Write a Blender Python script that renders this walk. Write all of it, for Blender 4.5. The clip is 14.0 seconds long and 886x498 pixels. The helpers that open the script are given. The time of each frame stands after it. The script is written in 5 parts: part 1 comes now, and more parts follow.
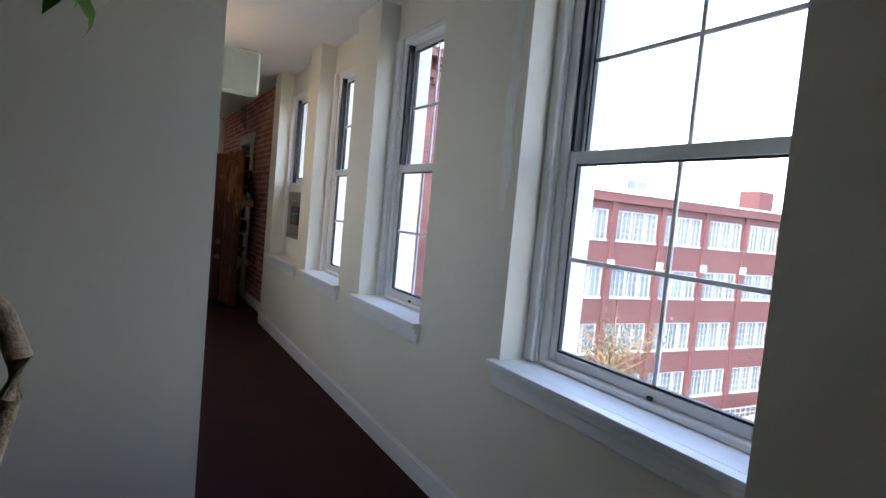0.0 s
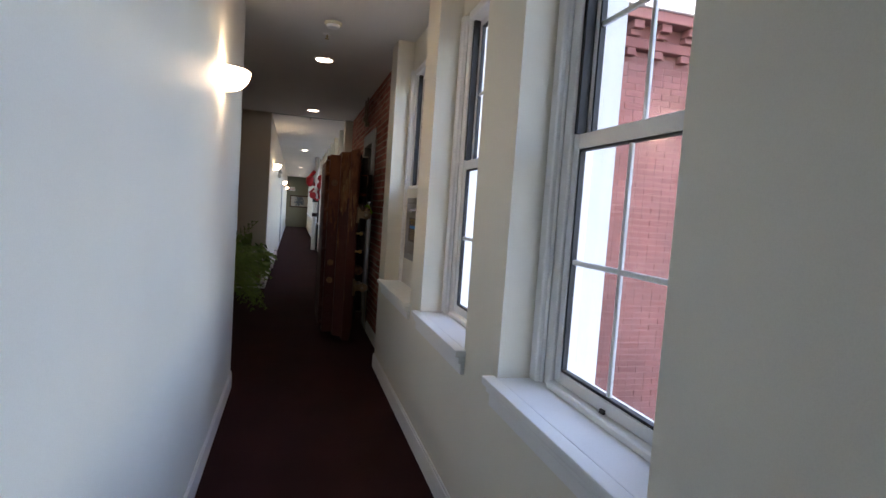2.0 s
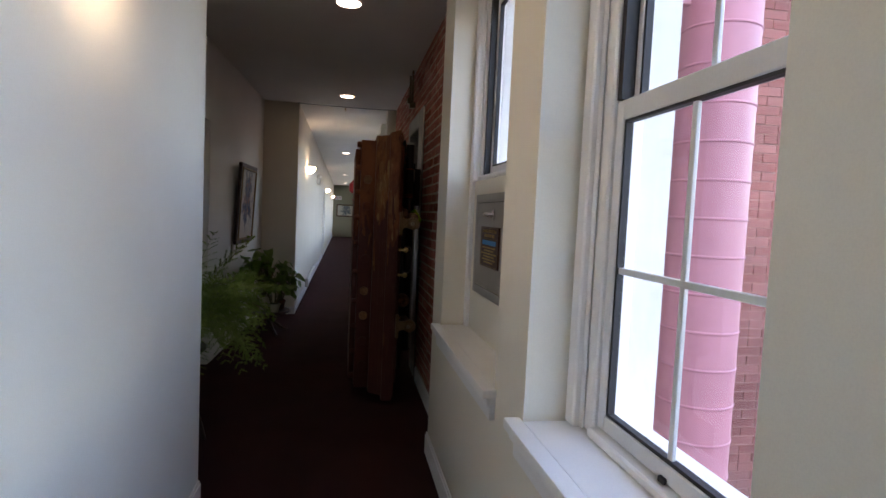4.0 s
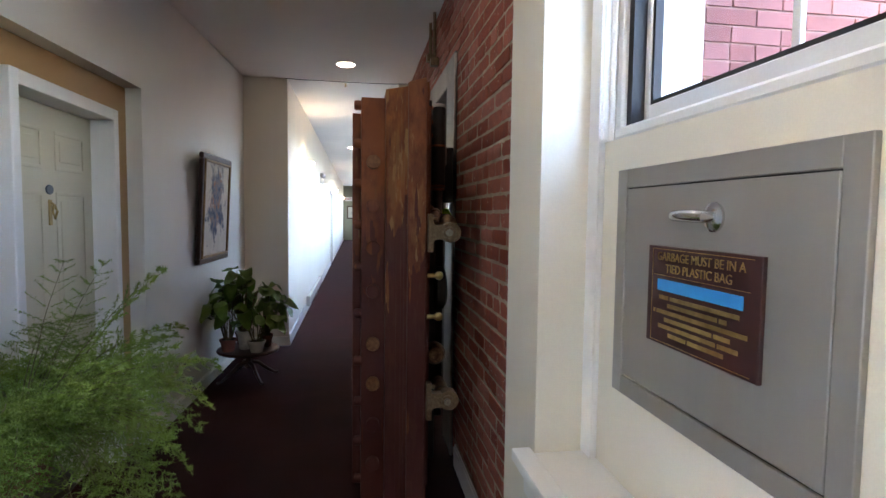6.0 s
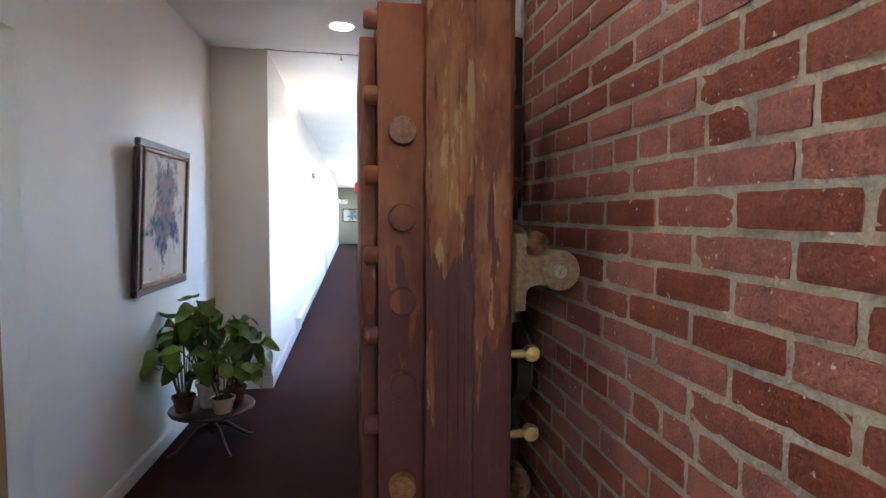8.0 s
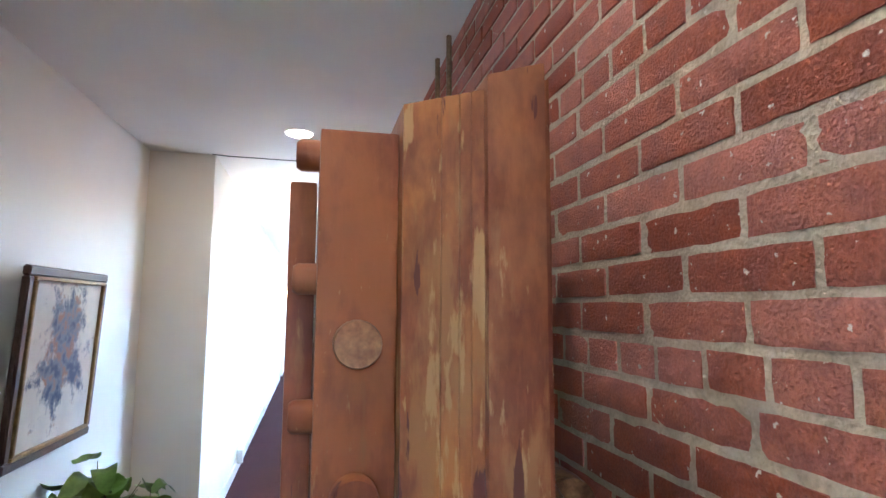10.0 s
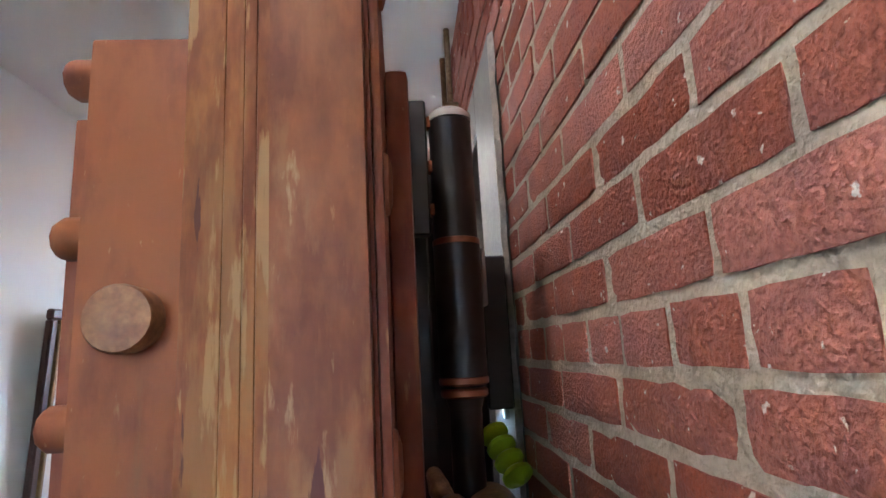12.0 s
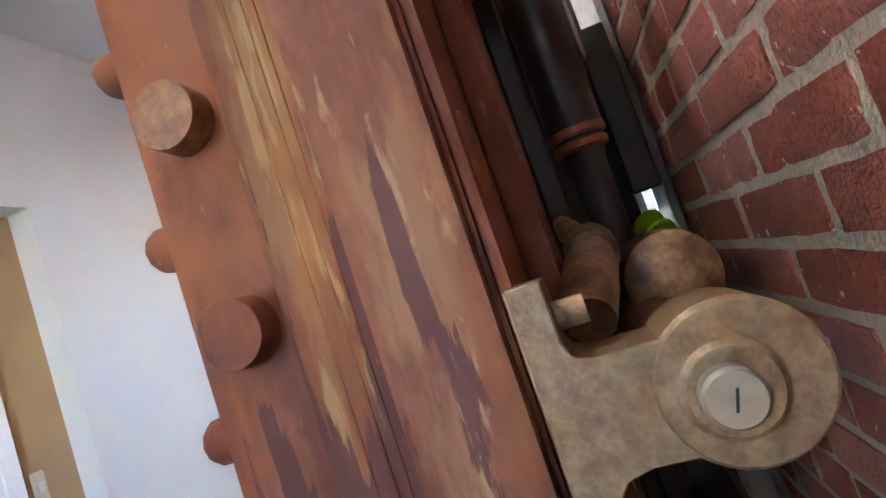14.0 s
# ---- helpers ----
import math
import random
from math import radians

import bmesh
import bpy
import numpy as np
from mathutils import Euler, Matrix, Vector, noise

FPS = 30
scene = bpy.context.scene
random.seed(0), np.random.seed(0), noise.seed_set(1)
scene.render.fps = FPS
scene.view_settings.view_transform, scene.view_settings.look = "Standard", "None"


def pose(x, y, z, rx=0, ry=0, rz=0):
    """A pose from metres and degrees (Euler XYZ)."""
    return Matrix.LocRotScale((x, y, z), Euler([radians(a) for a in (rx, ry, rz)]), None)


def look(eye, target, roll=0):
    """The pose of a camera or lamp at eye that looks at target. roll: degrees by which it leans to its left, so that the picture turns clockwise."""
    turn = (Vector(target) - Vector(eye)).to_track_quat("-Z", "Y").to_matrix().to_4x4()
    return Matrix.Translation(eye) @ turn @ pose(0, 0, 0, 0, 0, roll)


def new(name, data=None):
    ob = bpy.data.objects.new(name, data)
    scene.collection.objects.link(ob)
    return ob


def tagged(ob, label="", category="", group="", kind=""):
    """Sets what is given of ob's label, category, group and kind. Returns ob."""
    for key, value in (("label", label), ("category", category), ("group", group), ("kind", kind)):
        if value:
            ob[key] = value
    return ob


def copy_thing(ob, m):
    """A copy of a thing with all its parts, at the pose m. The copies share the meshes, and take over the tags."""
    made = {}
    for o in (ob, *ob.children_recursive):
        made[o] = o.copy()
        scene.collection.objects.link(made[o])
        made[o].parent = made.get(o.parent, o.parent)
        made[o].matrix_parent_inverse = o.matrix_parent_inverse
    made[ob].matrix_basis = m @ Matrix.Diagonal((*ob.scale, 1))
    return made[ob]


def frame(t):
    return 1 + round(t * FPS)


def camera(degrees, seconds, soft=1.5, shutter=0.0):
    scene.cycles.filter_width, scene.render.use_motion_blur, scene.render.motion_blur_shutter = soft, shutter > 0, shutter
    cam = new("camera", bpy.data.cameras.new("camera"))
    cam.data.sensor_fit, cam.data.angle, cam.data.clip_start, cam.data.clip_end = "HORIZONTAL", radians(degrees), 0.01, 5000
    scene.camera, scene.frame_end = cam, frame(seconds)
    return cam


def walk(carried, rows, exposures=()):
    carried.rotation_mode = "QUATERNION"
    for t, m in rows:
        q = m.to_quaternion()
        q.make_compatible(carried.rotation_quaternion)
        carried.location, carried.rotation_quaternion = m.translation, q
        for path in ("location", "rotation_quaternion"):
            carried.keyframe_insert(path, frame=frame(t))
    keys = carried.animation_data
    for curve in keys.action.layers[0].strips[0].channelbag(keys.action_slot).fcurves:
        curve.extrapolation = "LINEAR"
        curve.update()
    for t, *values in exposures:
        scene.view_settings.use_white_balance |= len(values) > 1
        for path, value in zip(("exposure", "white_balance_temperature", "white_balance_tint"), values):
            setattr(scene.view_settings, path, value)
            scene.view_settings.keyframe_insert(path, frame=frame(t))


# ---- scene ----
cam = camera(78.2, 14.0)
METRES, EYE, TILT, LEAN, TURN = 8.0, 1.53, 0.0, 0.0, -30.6
ROWS = [
    (0.0, 0.0, 0.0, 0.0, 0.32, -3.53, -5.26),
    (0.5, 0.0025, 0.0632, 0.0016, 5.97, -4.0, -4.69),
    (1.0, -0.0081, 0.1202, 0.0017, 12.79, -4.29, -4.19),
    (1.5, -0.0234, 0.1727, 0.0015, 14.61, -4.21, -4.17),
    (2.0, -0.0348, 0.2303, 0.0015, 15.3, -3.92, -3.97),
    (2.5, -0.057, 0.2853, -0.001, 17.14, -3.7, -4.06),
    (3.0, -0.0783, 0.3361, -0.0021, 18.01, -3.61, -3.74),
    (3.5, -0.0935, 0.3886, -0.0001, 19.17, -3.58, -2.86),
    (4.0, -0.1219, 0.4397, -0.0014, 20.4, -3.5, -2.63),
    (6.5, -0.242, 0.6686, 0.0005, 21.81, -3.76, -0.51),
    (7.0, -0.2684, 0.7051, 0.0003, 21.94, -3.84, -0.57),
    (9.5, -0.3393, 0.8186, 0.029, 18.29, 1.35, -0.11),
    (10.0, -0.3365, 0.8297, 0.0368, 17.35, 6.12, -0.26),
    (10.5, -0.3292, 0.8422, 0.0373, 17.44, 8.79, -0.43),
    (11.0, -0.3228, 0.8546, 0.0345, 18.87, 10.58, -0.69),
    (11.5, -0.3187, 0.8658, 0.0297, 20.62, 10.67, -0.4),
    (12.0, -0.3151, 0.8737, 0.0247, 26.6, 10.6, 3.02),
    (12.5, -0.316, 0.8808, 0.0188, 34.55, 10.71, 8.12),
    (13.0, -0.3171, 0.8849, 0.0128, 40.08, 9.58, 12.72),
    (13.5, -0.3176, 0.886, 0.0069, 43.09, 7.2, 16.25),
    (14.0, -0.319, 0.8876, 0.0016, 44.3, 4.47, 18.74),
]
walk(cam, [(t, pose(0, 0, EYE, TILT, LEAN, TURN) @ pose(METRES * x, METRES * y, METRES * z, 90 + pitch, roll, yaw)) for t, x, y, z, yaw, pitch, roll in ROWS], exposures=[(0.0, 3.9, 7200, 22), (0.8, 3.65, 7500, 24), (1.5, 3.8, 7600, 26), (2.5, 3.6, 7200, 22), (4.2, 3.8, 7400, 25), (6.4, 5.6, 6500, 18), (7.2, 5.85, 6350, 18), (9.3, 6.75, 5900, 15), (11.5, 7.0, 5850, 16), (14.0, 7.35, 5850, 17)])

# ---- light ----
world = bpy.data.worlds.new("sky")
scene.world = world
world.use_nodes = True
wn = world.node_tree.nodes
wl = world.node_tree.links
sky = wn.new("ShaderNodeTexSky")
sky.sky_type = "NISHITA"
sky.sun_disc = False
SUN_TO = Vector((-0.60, -0.25, 0.75)).normalized()
sky.sun_elevation = math.asin(SUN_TO.z)
sky.sun_rotation = math.atan2(SUN_TO.x, SUN_TO.y)
sky.air_density, sky.dust_density, sky.ozone_density = 1.0, 1.4, 1.0
wl.new(sky.outputs[0], wn["Background"].inputs[0])
wn["Background"].inputs[1].default_value = 0.15
sun = new("sun", bpy.data.lights.new("sun", "SUN"))
sun.data.energy, sun.data.angle, sun.data.color = 0.5, radians(10), (1.0, 0.96, 0.9)
sun.matrix_world = look(SUN_TO * 60, (0, 0, 0))

# ---- materials ----


def mat(name, color, rough=0.6, metal=0.0, vary=0.12, scale=6.0, fine=90.0, bump=0.15, tint=None, stain=0.0, random_tint=0.0, stretch=(1, 1, 1), spec=0.5, depth=0.004):
    """A painted, stone, wood or metal surface: two scales of noise in the colour, roughness and relief."""
    m = bpy.data.materials.new(name)
    m.use_nodes = True
    n, l = m.node_tree.nodes, m.node_tree.links
    b = n["Principled BSDF"]
    mp = n.new("ShaderNodeMapping")
    mp.inputs["Scale"].default_value = stretch
    geo = n.new("ShaderNodeNewGeometry")
    l.new(geo.outputs["Position"], mp.inputs[0])
    big, small = n.new("ShaderNodeTexNoise"), n.new("ShaderNodeTexNoise")
    big.inputs["Scale"].default_value, big.inputs["Detail"].default_value = scale, 6
    small.inputs["Scale"].default_value, small.inputs["Detail"].default_value = fine, 4
    l.new(mp.outputs[0], big.inputs[0])
    l.new(mp.outputs[0], small.inputs[0])
    r1 = n.new("ShaderNodeValToRGB")
    c = Vector(color)
    t = Vector(tint) if tint else c * (1 - 2 * vary)
    r1.color_ramp.elements[0].position, r1.color_ramp.elements[1].position = 0.36, 0.66
    r1.color_ramp.elements[0].color, r1.color_ramp.elements[1].color = (*t, 1), (*c, 1)
    l.new(big.outputs[0], r1.inputs[0])
    mul = n.new("ShaderNodeMix")
    mul.data_type, mul.blend_type = "RGBA", "MULTIPLY"
    mul.inputs[0].default_value = min(1.0, vary * 3 + stain)
    r2 = n.new("ShaderNodeValToRGB")
    r2.color_ramp.elements[0].position, r2.color_ramp.elements[1].position = 0.3, 0.6
    r2.color_ramp.elements[0].color, r2.color_ramp.elements[1].color = (0.55, 0.55, 0.55, 1), (1, 1, 1, 1)
    l.new(small.outputs[0], r2.inputs[0])
    l.new(r1.outputs[0], mul.inputs[6])
    l.new(r2.outputs[0], mul.inputs[7])
    out = mul.outputs[2]
    if random_tint:
        info = n.new("ShaderNodeObjectInfo")
        rnd = n.new("ShaderNodeMath")
        rnd.operation = "ADD"
        l.new(info.outputs["Random"], rnd.inputs[0])
        l.new(geo.outputs["Random Per Island"], rnd.inputs[1])
        fr = n.new("ShaderNodeMath")
        fr.operation = "FRACT"
        l.new(rnd.outputs[0], fr.inputs[0])
        hsv = n.new("ShaderNodeHueSaturation")
        mr = n.new("ShaderNodeMapRange")
        mr.inputs[3].default_value, mr.inputs[4].default_value = 1 - random_tint, 1 + random_tint
        l.new(fr.outputs[0], mr.inputs[0])
        l.new(mr.outputs[0], hsv.inputs["Value"])
        ms = n.new("ShaderNodeMapRange")
        ms.inputs[3].default_value, ms.inputs[4].default_value = 1 + random_tint * 0.4, 1 - random_tint * 0.4
        l.new(fr.outputs[0], ms.inputs[0])
        l.new(ms.outputs[0], hsv.inputs["Saturation"])
        l.new(out, hsv.inputs["Color"])
        out = hsv.outputs[0]
    l.new(out, b.inputs["Base Color"])
    rr = n.new("ShaderNodeMapRange")
    rr.inputs[3].default_value, rr.inputs[4].default_value = max(0.02, rough - 0.08), min(1, rough + 0.1)
    l.new(big.outputs[0], rr.inputs[0])
    l.new(rr.outputs[0], b.inputs["Roughness"])
    b.inputs["Metallic"].default_value = metal
    b.inputs["Specular IOR Level"].default_value = spec
    bp = n.new("ShaderNodeBump")
    bp.inputs["Strength"].default_value, bp.inputs["Distance"].default_value = bump, depth
    l.new(small.outputs[0], bp.inputs["Height"])
    l.new(bp.outputs[0], b.inputs["Normal"])
    return m


def glow(name, color, strength):
    m = bpy.data.materials.new(name)
    m.use_nodes = True
    b = m.node_tree.nodes["Principled BSDF"]
    b.inputs["Base Color"].default_value = (0.85, 0.83, 0.78, 1)
    b.inputs["Emission Color"].default_value = (*color, 1)
    b.inputs["Emission Strength"].default_value = strength
    return m


def glass(name, tint=(0.95, 0.97, 0.97), gloss=0.04):
    m = bpy.data.materials.new(name)
    m.use_nodes = True
    n, l = m.node_tree.nodes, m.node_tree.links
    n.remove(n["Principled BSDF"])
    tr, gl, mx = n.new("ShaderNodeBsdfTransparent"), n.new("ShaderNodeBsdfGlossy"), n.new("ShaderNodeMixShader")
    tr.inputs[0].default_value = (*tint, 1)
    gl.inputs["Roughness"].default_value = 0.01
    mx.inputs[0].default_value = gloss
    l.new(tr.outputs[0], mx.inputs[1])
    l.new(gl.outputs[0], mx.inputs[2])
    l.new(mx.outputs[0], n["Material Output"].inputs[0])
    return m


def flecked(m):
    """Pale lime flecks and dark pits scattered over a brick's face."""
    n, l = m.node_tree.nodes, m.node_tree.links
    b = n["Principled BSDF"]
    base = b.inputs["Base Color"].links[0].from_socket
    geo = n.new("ShaderNodeNewGeometry")
    warp = n.new("ShaderNodeTexNoise")
    warp.inputs["Scale"].default_value, warp.inputs["Detail"].default_value = 140, 3
    l.new(geo.outputs["Position"], warp.inputs[0])
    shift = n.new("ShaderNodeVectorMath")
    shift.operation = "MULTIPLY_ADD"
    shift.inputs[1].default_value = (0.016, 0.016, 0.016)
    l.new(warp.outputs["Color"], shift.inputs[0])
    l.new(geo.outputs["Position"], shift.inputs[2])
    for scale, size, keep, col in ((62, 0.20, 0.70, (0.56, 0.46, 0.38)), (26, 0.13, 0.80, (0.62, 0.55, 0.48)), (48, 0.24, 0.76, (0.07, 0.03, 0.026))):
        vo = n.new("ShaderNodeTexVoronoi")
        vo.inputs["Scale"].default_value = scale
        l.new(shift.outputs[0], vo.inputs["Vector"])
        near = n.new("ShaderNodeMapRange")
        near.inputs[1].default_value, near.inputs[2].default_value = size, size * 0.6
        l.new(vo.outputs["Distance"], near.inputs[0])
        sp = n.new("ShaderNodeSeparateColor")
        l.new(vo.outputs["Color"], sp.inputs[0])
        pick = n.new("ShaderNodeMath")
        pick.operation = "GREATER_THAN"
        pick.inputs[1].default_value = keep
        l.new(sp.outputs[0], pick.inputs[0])
        both = n.new("ShaderNodeMath")
        both.operation = "MULTIPLY"
        l.new(near.outputs[0], both.inputs[0])
        l.new(pick.outputs[0], both.inputs[1])
        mx = n.new("ShaderNodeMix")
        mx.data_type = "RGBA"
        l.new(both.outputs[0], mx.inputs[0])
        l.new(base, mx.inputs[6])
        mx.inputs[7].default_value = (*col, 1)
        base = mx.outputs[2]
    l.new(base, b.inputs["Base Color"])
    return m


PAINT = mat("cream_paint", (0.80, 0.75, 0.63), 0.55, vary=0.03, scale=1.3, fine=260, bump=0.12, depth=0.002)
WHITE = mat("white_paint", (0.84, 0.83, 0.80), 0.4, vary=0.03, scale=3, fine=180, bump=0.08, depth=0.002)
GREIGE = mat("greige_paint", (0.74, 0.655, 0.53), 0.55, vary=0.03, scale=1.3, fine=260, bump=0.12, depth=0.002)
COOLWHITE = mat("cool_white_paint", (0.80, 0.795, 0.74), 0.5, vary=0.03, scale=1.3, fine=260, bump=0.12, depth=0.002)
CEIL = mat("ceiling_paint", (0.78, 0.765, 0.73), 0.8, vary=0.03, scale=1.5, fine=150, bump=0.2, depth=0.003)
CARPET = mat("maroon_carpet", (0.052, 0.0158, 0.0156), 0.95, vary=0.16, scale=2.2, fine=420, bump=0.9, depth=0.006, spec=0.15)
OLIVE = mat("olive_paint", (0.30, 0.28, 0.19), 0.6, vary=0.04, scale=1.5, fine=200, bump=0.1, depth=0.002)
TAN = mat("tan_paint", (0.50, 0.31, 0.14), 0.6, vary=0.05, scale=2, fine=200, bump=0.1, depth=0.002)
BRICK = flecked(mat("red_brick", (0.405, 0.116, 0.068), 0.85, vary=0.16, scale=22, fine=190, bump=0.9, random_tint=0.24, depth=0.007, tint=(0.31, 0.098, 0.070)))
MORTAR = mat("grey_mortar", (0.55, 0.455, 0.335), 0.95, vary=0.14, scale=11, fine=120, bump=0.8, depth=0.008)
PLASTER = mat("pale_plaster", (0.66, 0.60, 0.53), 0.9, vary=0.12, scale=20, fine=90, bump=0.8, depth=0.006)
MILLWHITE = mat("weathered_white", (0.34, 0.36, 0.37), 0.6, vary=0.06, scale=2, fine=30, bump=0.1)
PINSTEEL = mat("pin_steel", (0.31, 0.27, 0.20), 0.45, metal=0.2, vary=0.12, scale=20, bump=0.1)
OUTBRICK = mat("outer_brick", (0.20, 0.072, 0.064), 0.85, vary=0.12, scale=3, fine=60, bump=0.5, random_tint=0.16, depth=0.006)
OUTMORTAR = mat("outer_mortar", (0.33, 0.20, 0.175), 0.95, vary=0.1, scale=3, fine=60, bump=0.4)
FARBRICK = mat("far_brick", (0.105, 0.036, 0.034), 0.85, vary=0.08, scale=0.5, fine=9, bump=0.2)
SASH = mat("aluminium_white", (0.74, 0.74, 0.72), 0.35, vary=0.03, scale=4, fine=150, bump=0.05)
GASKET = mat("black_gasket", (0.02, 0.02, 0.022), 0.6, vary=0.1, bump=0.1)
GLASS = glass("window_glass")
CONCRETE = mat("pale_concrete", (0.27, 0.28, 0.28), 0.85, vary=0.08, scale=2, fine=40, bump=0.3)
STONE = mat("white_stone", (0.78, 0.76, 0.72), 0.8, vary=0.05, scale=3, fine=60, bump=0.3)
PINK = mat("pink_painted_duct", (0.42, 0.17, 0.21), 0.5, vary=0.05, scale=4, fine=80, bump=0.15)
STEEL = mat("brushed_steel", (0.38, 0.36, 0.33), 0.5, metal=0.55, vary=0.03, scale=3, fine=320, bump=0.04, stretch=(1, 6, 1))
CHROME = mat("chrome", (0.75, 0.75, 0.76), 0.12, metal=1, vary=0.02, bump=0.02)
PLAQUE = mat("maroon_plaque", (0.055, 0.016, 0.014), 0.4, vary=0.08, bump=0.05)
BRASS = mat("aged_brass", (0.55, 0.40, 0.16), 0.4, metal=0.8, vary=0.15, scale=30, bump=0.1)
BLUE = mat("blue_strip", (0.02, 0.28, 0.68), 0.5, vary=0.04, bump=0.05)


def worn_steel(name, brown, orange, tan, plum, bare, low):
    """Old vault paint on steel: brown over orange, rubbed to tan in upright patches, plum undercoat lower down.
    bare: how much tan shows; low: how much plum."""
    m = mat(name, brown, 0.54, metal=0.05, vary=0.10, scale=6, fine=70, bump=0.22, stretch=(1.6, 1.6, 0.9), tint=(brown[0] * 0.72, brown[1] * 0.62, brown[2] * 0.66), depth=0.002, spec=0.3)
    n, l = m.node_tree.nodes, m.node_tree.links
    b = n["Principled BSDF"]
    base = b.inputs["Base Color"].links[0].from_socket
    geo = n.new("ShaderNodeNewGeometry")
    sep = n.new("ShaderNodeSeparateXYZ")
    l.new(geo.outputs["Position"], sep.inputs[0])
    dark = (brown[0] * 0.55, brown[1] * 0.45, brown[2] * 0.6)
    pale = (brown[0] * 1.35, brown[1] * 1.45, brown[2] * 1.4)
    rub = (tan[0] * 0.75, tan[1] * 0.62, tan[2] * 0.55)
    # stretch, detail, from, to, most, colour, height span, shift over that span
    layers = (((12, 12, 5.0), 6, 0.44, 0.58, 0.85, orange, (2.2, 1.2), (0.05, -0.08)),
              ((13, 13, 6.0), 6, 0.50, 0.62, 0.6, dark, (2.2, 0.8), (-0.05, 0.06)),
              ((120, 120, 16), 3, 0.55, 0.75, 0.35, pale, (2.2, 0.8), (0.0, 0.0)),
              ((26, 26, 6.0), 8, 0.585 - bare, 0.68 - bare, 0.75, rub, (2.15, 1.75), (-0.10, 0.03)),
              ((34, 34, 6.5), 9, 0.625 - bare, 0.665 - bare, 0.85, tan, (2.1, 1.7), (-0.08, 0.03)),
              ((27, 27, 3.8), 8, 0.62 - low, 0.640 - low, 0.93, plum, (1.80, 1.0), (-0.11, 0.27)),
              ((130, 130, 45), 3, 0.70, 0.78, 0.4, (0.40, 0.26, 0.14), (2.2, 0.8), (0.0, 0.0)))
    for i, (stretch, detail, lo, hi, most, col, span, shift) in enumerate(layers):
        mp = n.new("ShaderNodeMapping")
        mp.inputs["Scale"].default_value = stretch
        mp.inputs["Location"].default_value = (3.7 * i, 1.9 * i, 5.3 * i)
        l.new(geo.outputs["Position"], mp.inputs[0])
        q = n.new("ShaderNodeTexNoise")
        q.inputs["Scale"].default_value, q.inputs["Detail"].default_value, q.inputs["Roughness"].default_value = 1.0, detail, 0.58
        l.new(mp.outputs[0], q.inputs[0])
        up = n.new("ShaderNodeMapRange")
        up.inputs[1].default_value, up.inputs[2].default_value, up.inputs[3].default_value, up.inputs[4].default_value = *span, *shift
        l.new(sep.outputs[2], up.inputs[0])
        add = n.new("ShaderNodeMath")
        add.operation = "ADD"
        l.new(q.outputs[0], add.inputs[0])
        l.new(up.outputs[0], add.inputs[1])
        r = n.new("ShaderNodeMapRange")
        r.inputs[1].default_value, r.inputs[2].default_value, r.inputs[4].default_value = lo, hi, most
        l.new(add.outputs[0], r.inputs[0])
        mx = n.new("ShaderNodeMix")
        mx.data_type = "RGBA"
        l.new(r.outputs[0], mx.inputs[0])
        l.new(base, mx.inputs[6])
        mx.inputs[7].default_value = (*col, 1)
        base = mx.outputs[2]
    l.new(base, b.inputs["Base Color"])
    return m


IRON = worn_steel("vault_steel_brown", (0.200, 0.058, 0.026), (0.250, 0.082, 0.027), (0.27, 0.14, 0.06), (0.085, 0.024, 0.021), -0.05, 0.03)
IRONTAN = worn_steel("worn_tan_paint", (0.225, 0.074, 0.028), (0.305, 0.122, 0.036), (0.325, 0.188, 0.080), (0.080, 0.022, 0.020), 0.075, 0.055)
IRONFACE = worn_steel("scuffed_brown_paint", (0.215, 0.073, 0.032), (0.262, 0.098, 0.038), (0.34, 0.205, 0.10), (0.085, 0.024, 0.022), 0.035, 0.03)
HINGE = mat("hinge_steel", (0.27, 0.19, 0.10), 0.42, metal=0.2, vary=0.22, scale=75, fine=240, bump=0.35, tint=(0.18, 0.105, 0.05), depth=0.002)
BRONZE = mat("tarnished_bronze", (0.38, 0.23, 0.11), 0.36, metal=0.4, vary=0.3, scale=34, fine=120, bump=0.5, tint=(0.12, 0.055, 0.028), depth=0.004)
BOLTFACE = mat("rubbed_bolt_steel", (0.31, 0.155, 0.066), 0.5, metal=0.1, vary=0.2, scale=60, fine=160, bump=0.4, tint=(0.19, 0.075, 0.032), depth=0.002)
PALE = mat("pale_steel", (0.47, 0.46, 0.41), 0.6, metal=0.0, vary=0.1, scale=12, fine=90, bump=0.15)
FRAMESTEEL = mat("frame_steel", (0.29, 0.285, 0.265), 0.45, metal=0.2, vary=0.15, scale=9, fine=70, bump=0.15)
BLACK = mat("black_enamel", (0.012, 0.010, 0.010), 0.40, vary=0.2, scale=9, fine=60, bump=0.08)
COPPER = mat("copper_band", (0.36, 0.14, 0.07), 0.35, metal=0.7, vary=0.15, scale=30, bump=0.1)
GREEN = mat("lime_plastic", (0.58, 0.90, 0.03), 0.35, vary=0.05, bump=0.03)
LAMPGLASS = glow("lamp_glass", (1.0, 0.84, 0.60), 1.1)
DISC = glow("downlight_disc", (1.0, 0.88, 0.72), 1.2)
BEIGE = mat("beige_plastic", (0.72, 0.68, 0.48), 0.45, vary=0.03, scale=5, bump=0.05)
DARKWOOD = mat("dark_wood", (0.075, 0.030, 0.018), 0.35, vary=0.25, scale=6, fine=60, bump=0.15, stretch=(3, 3, 0.6))
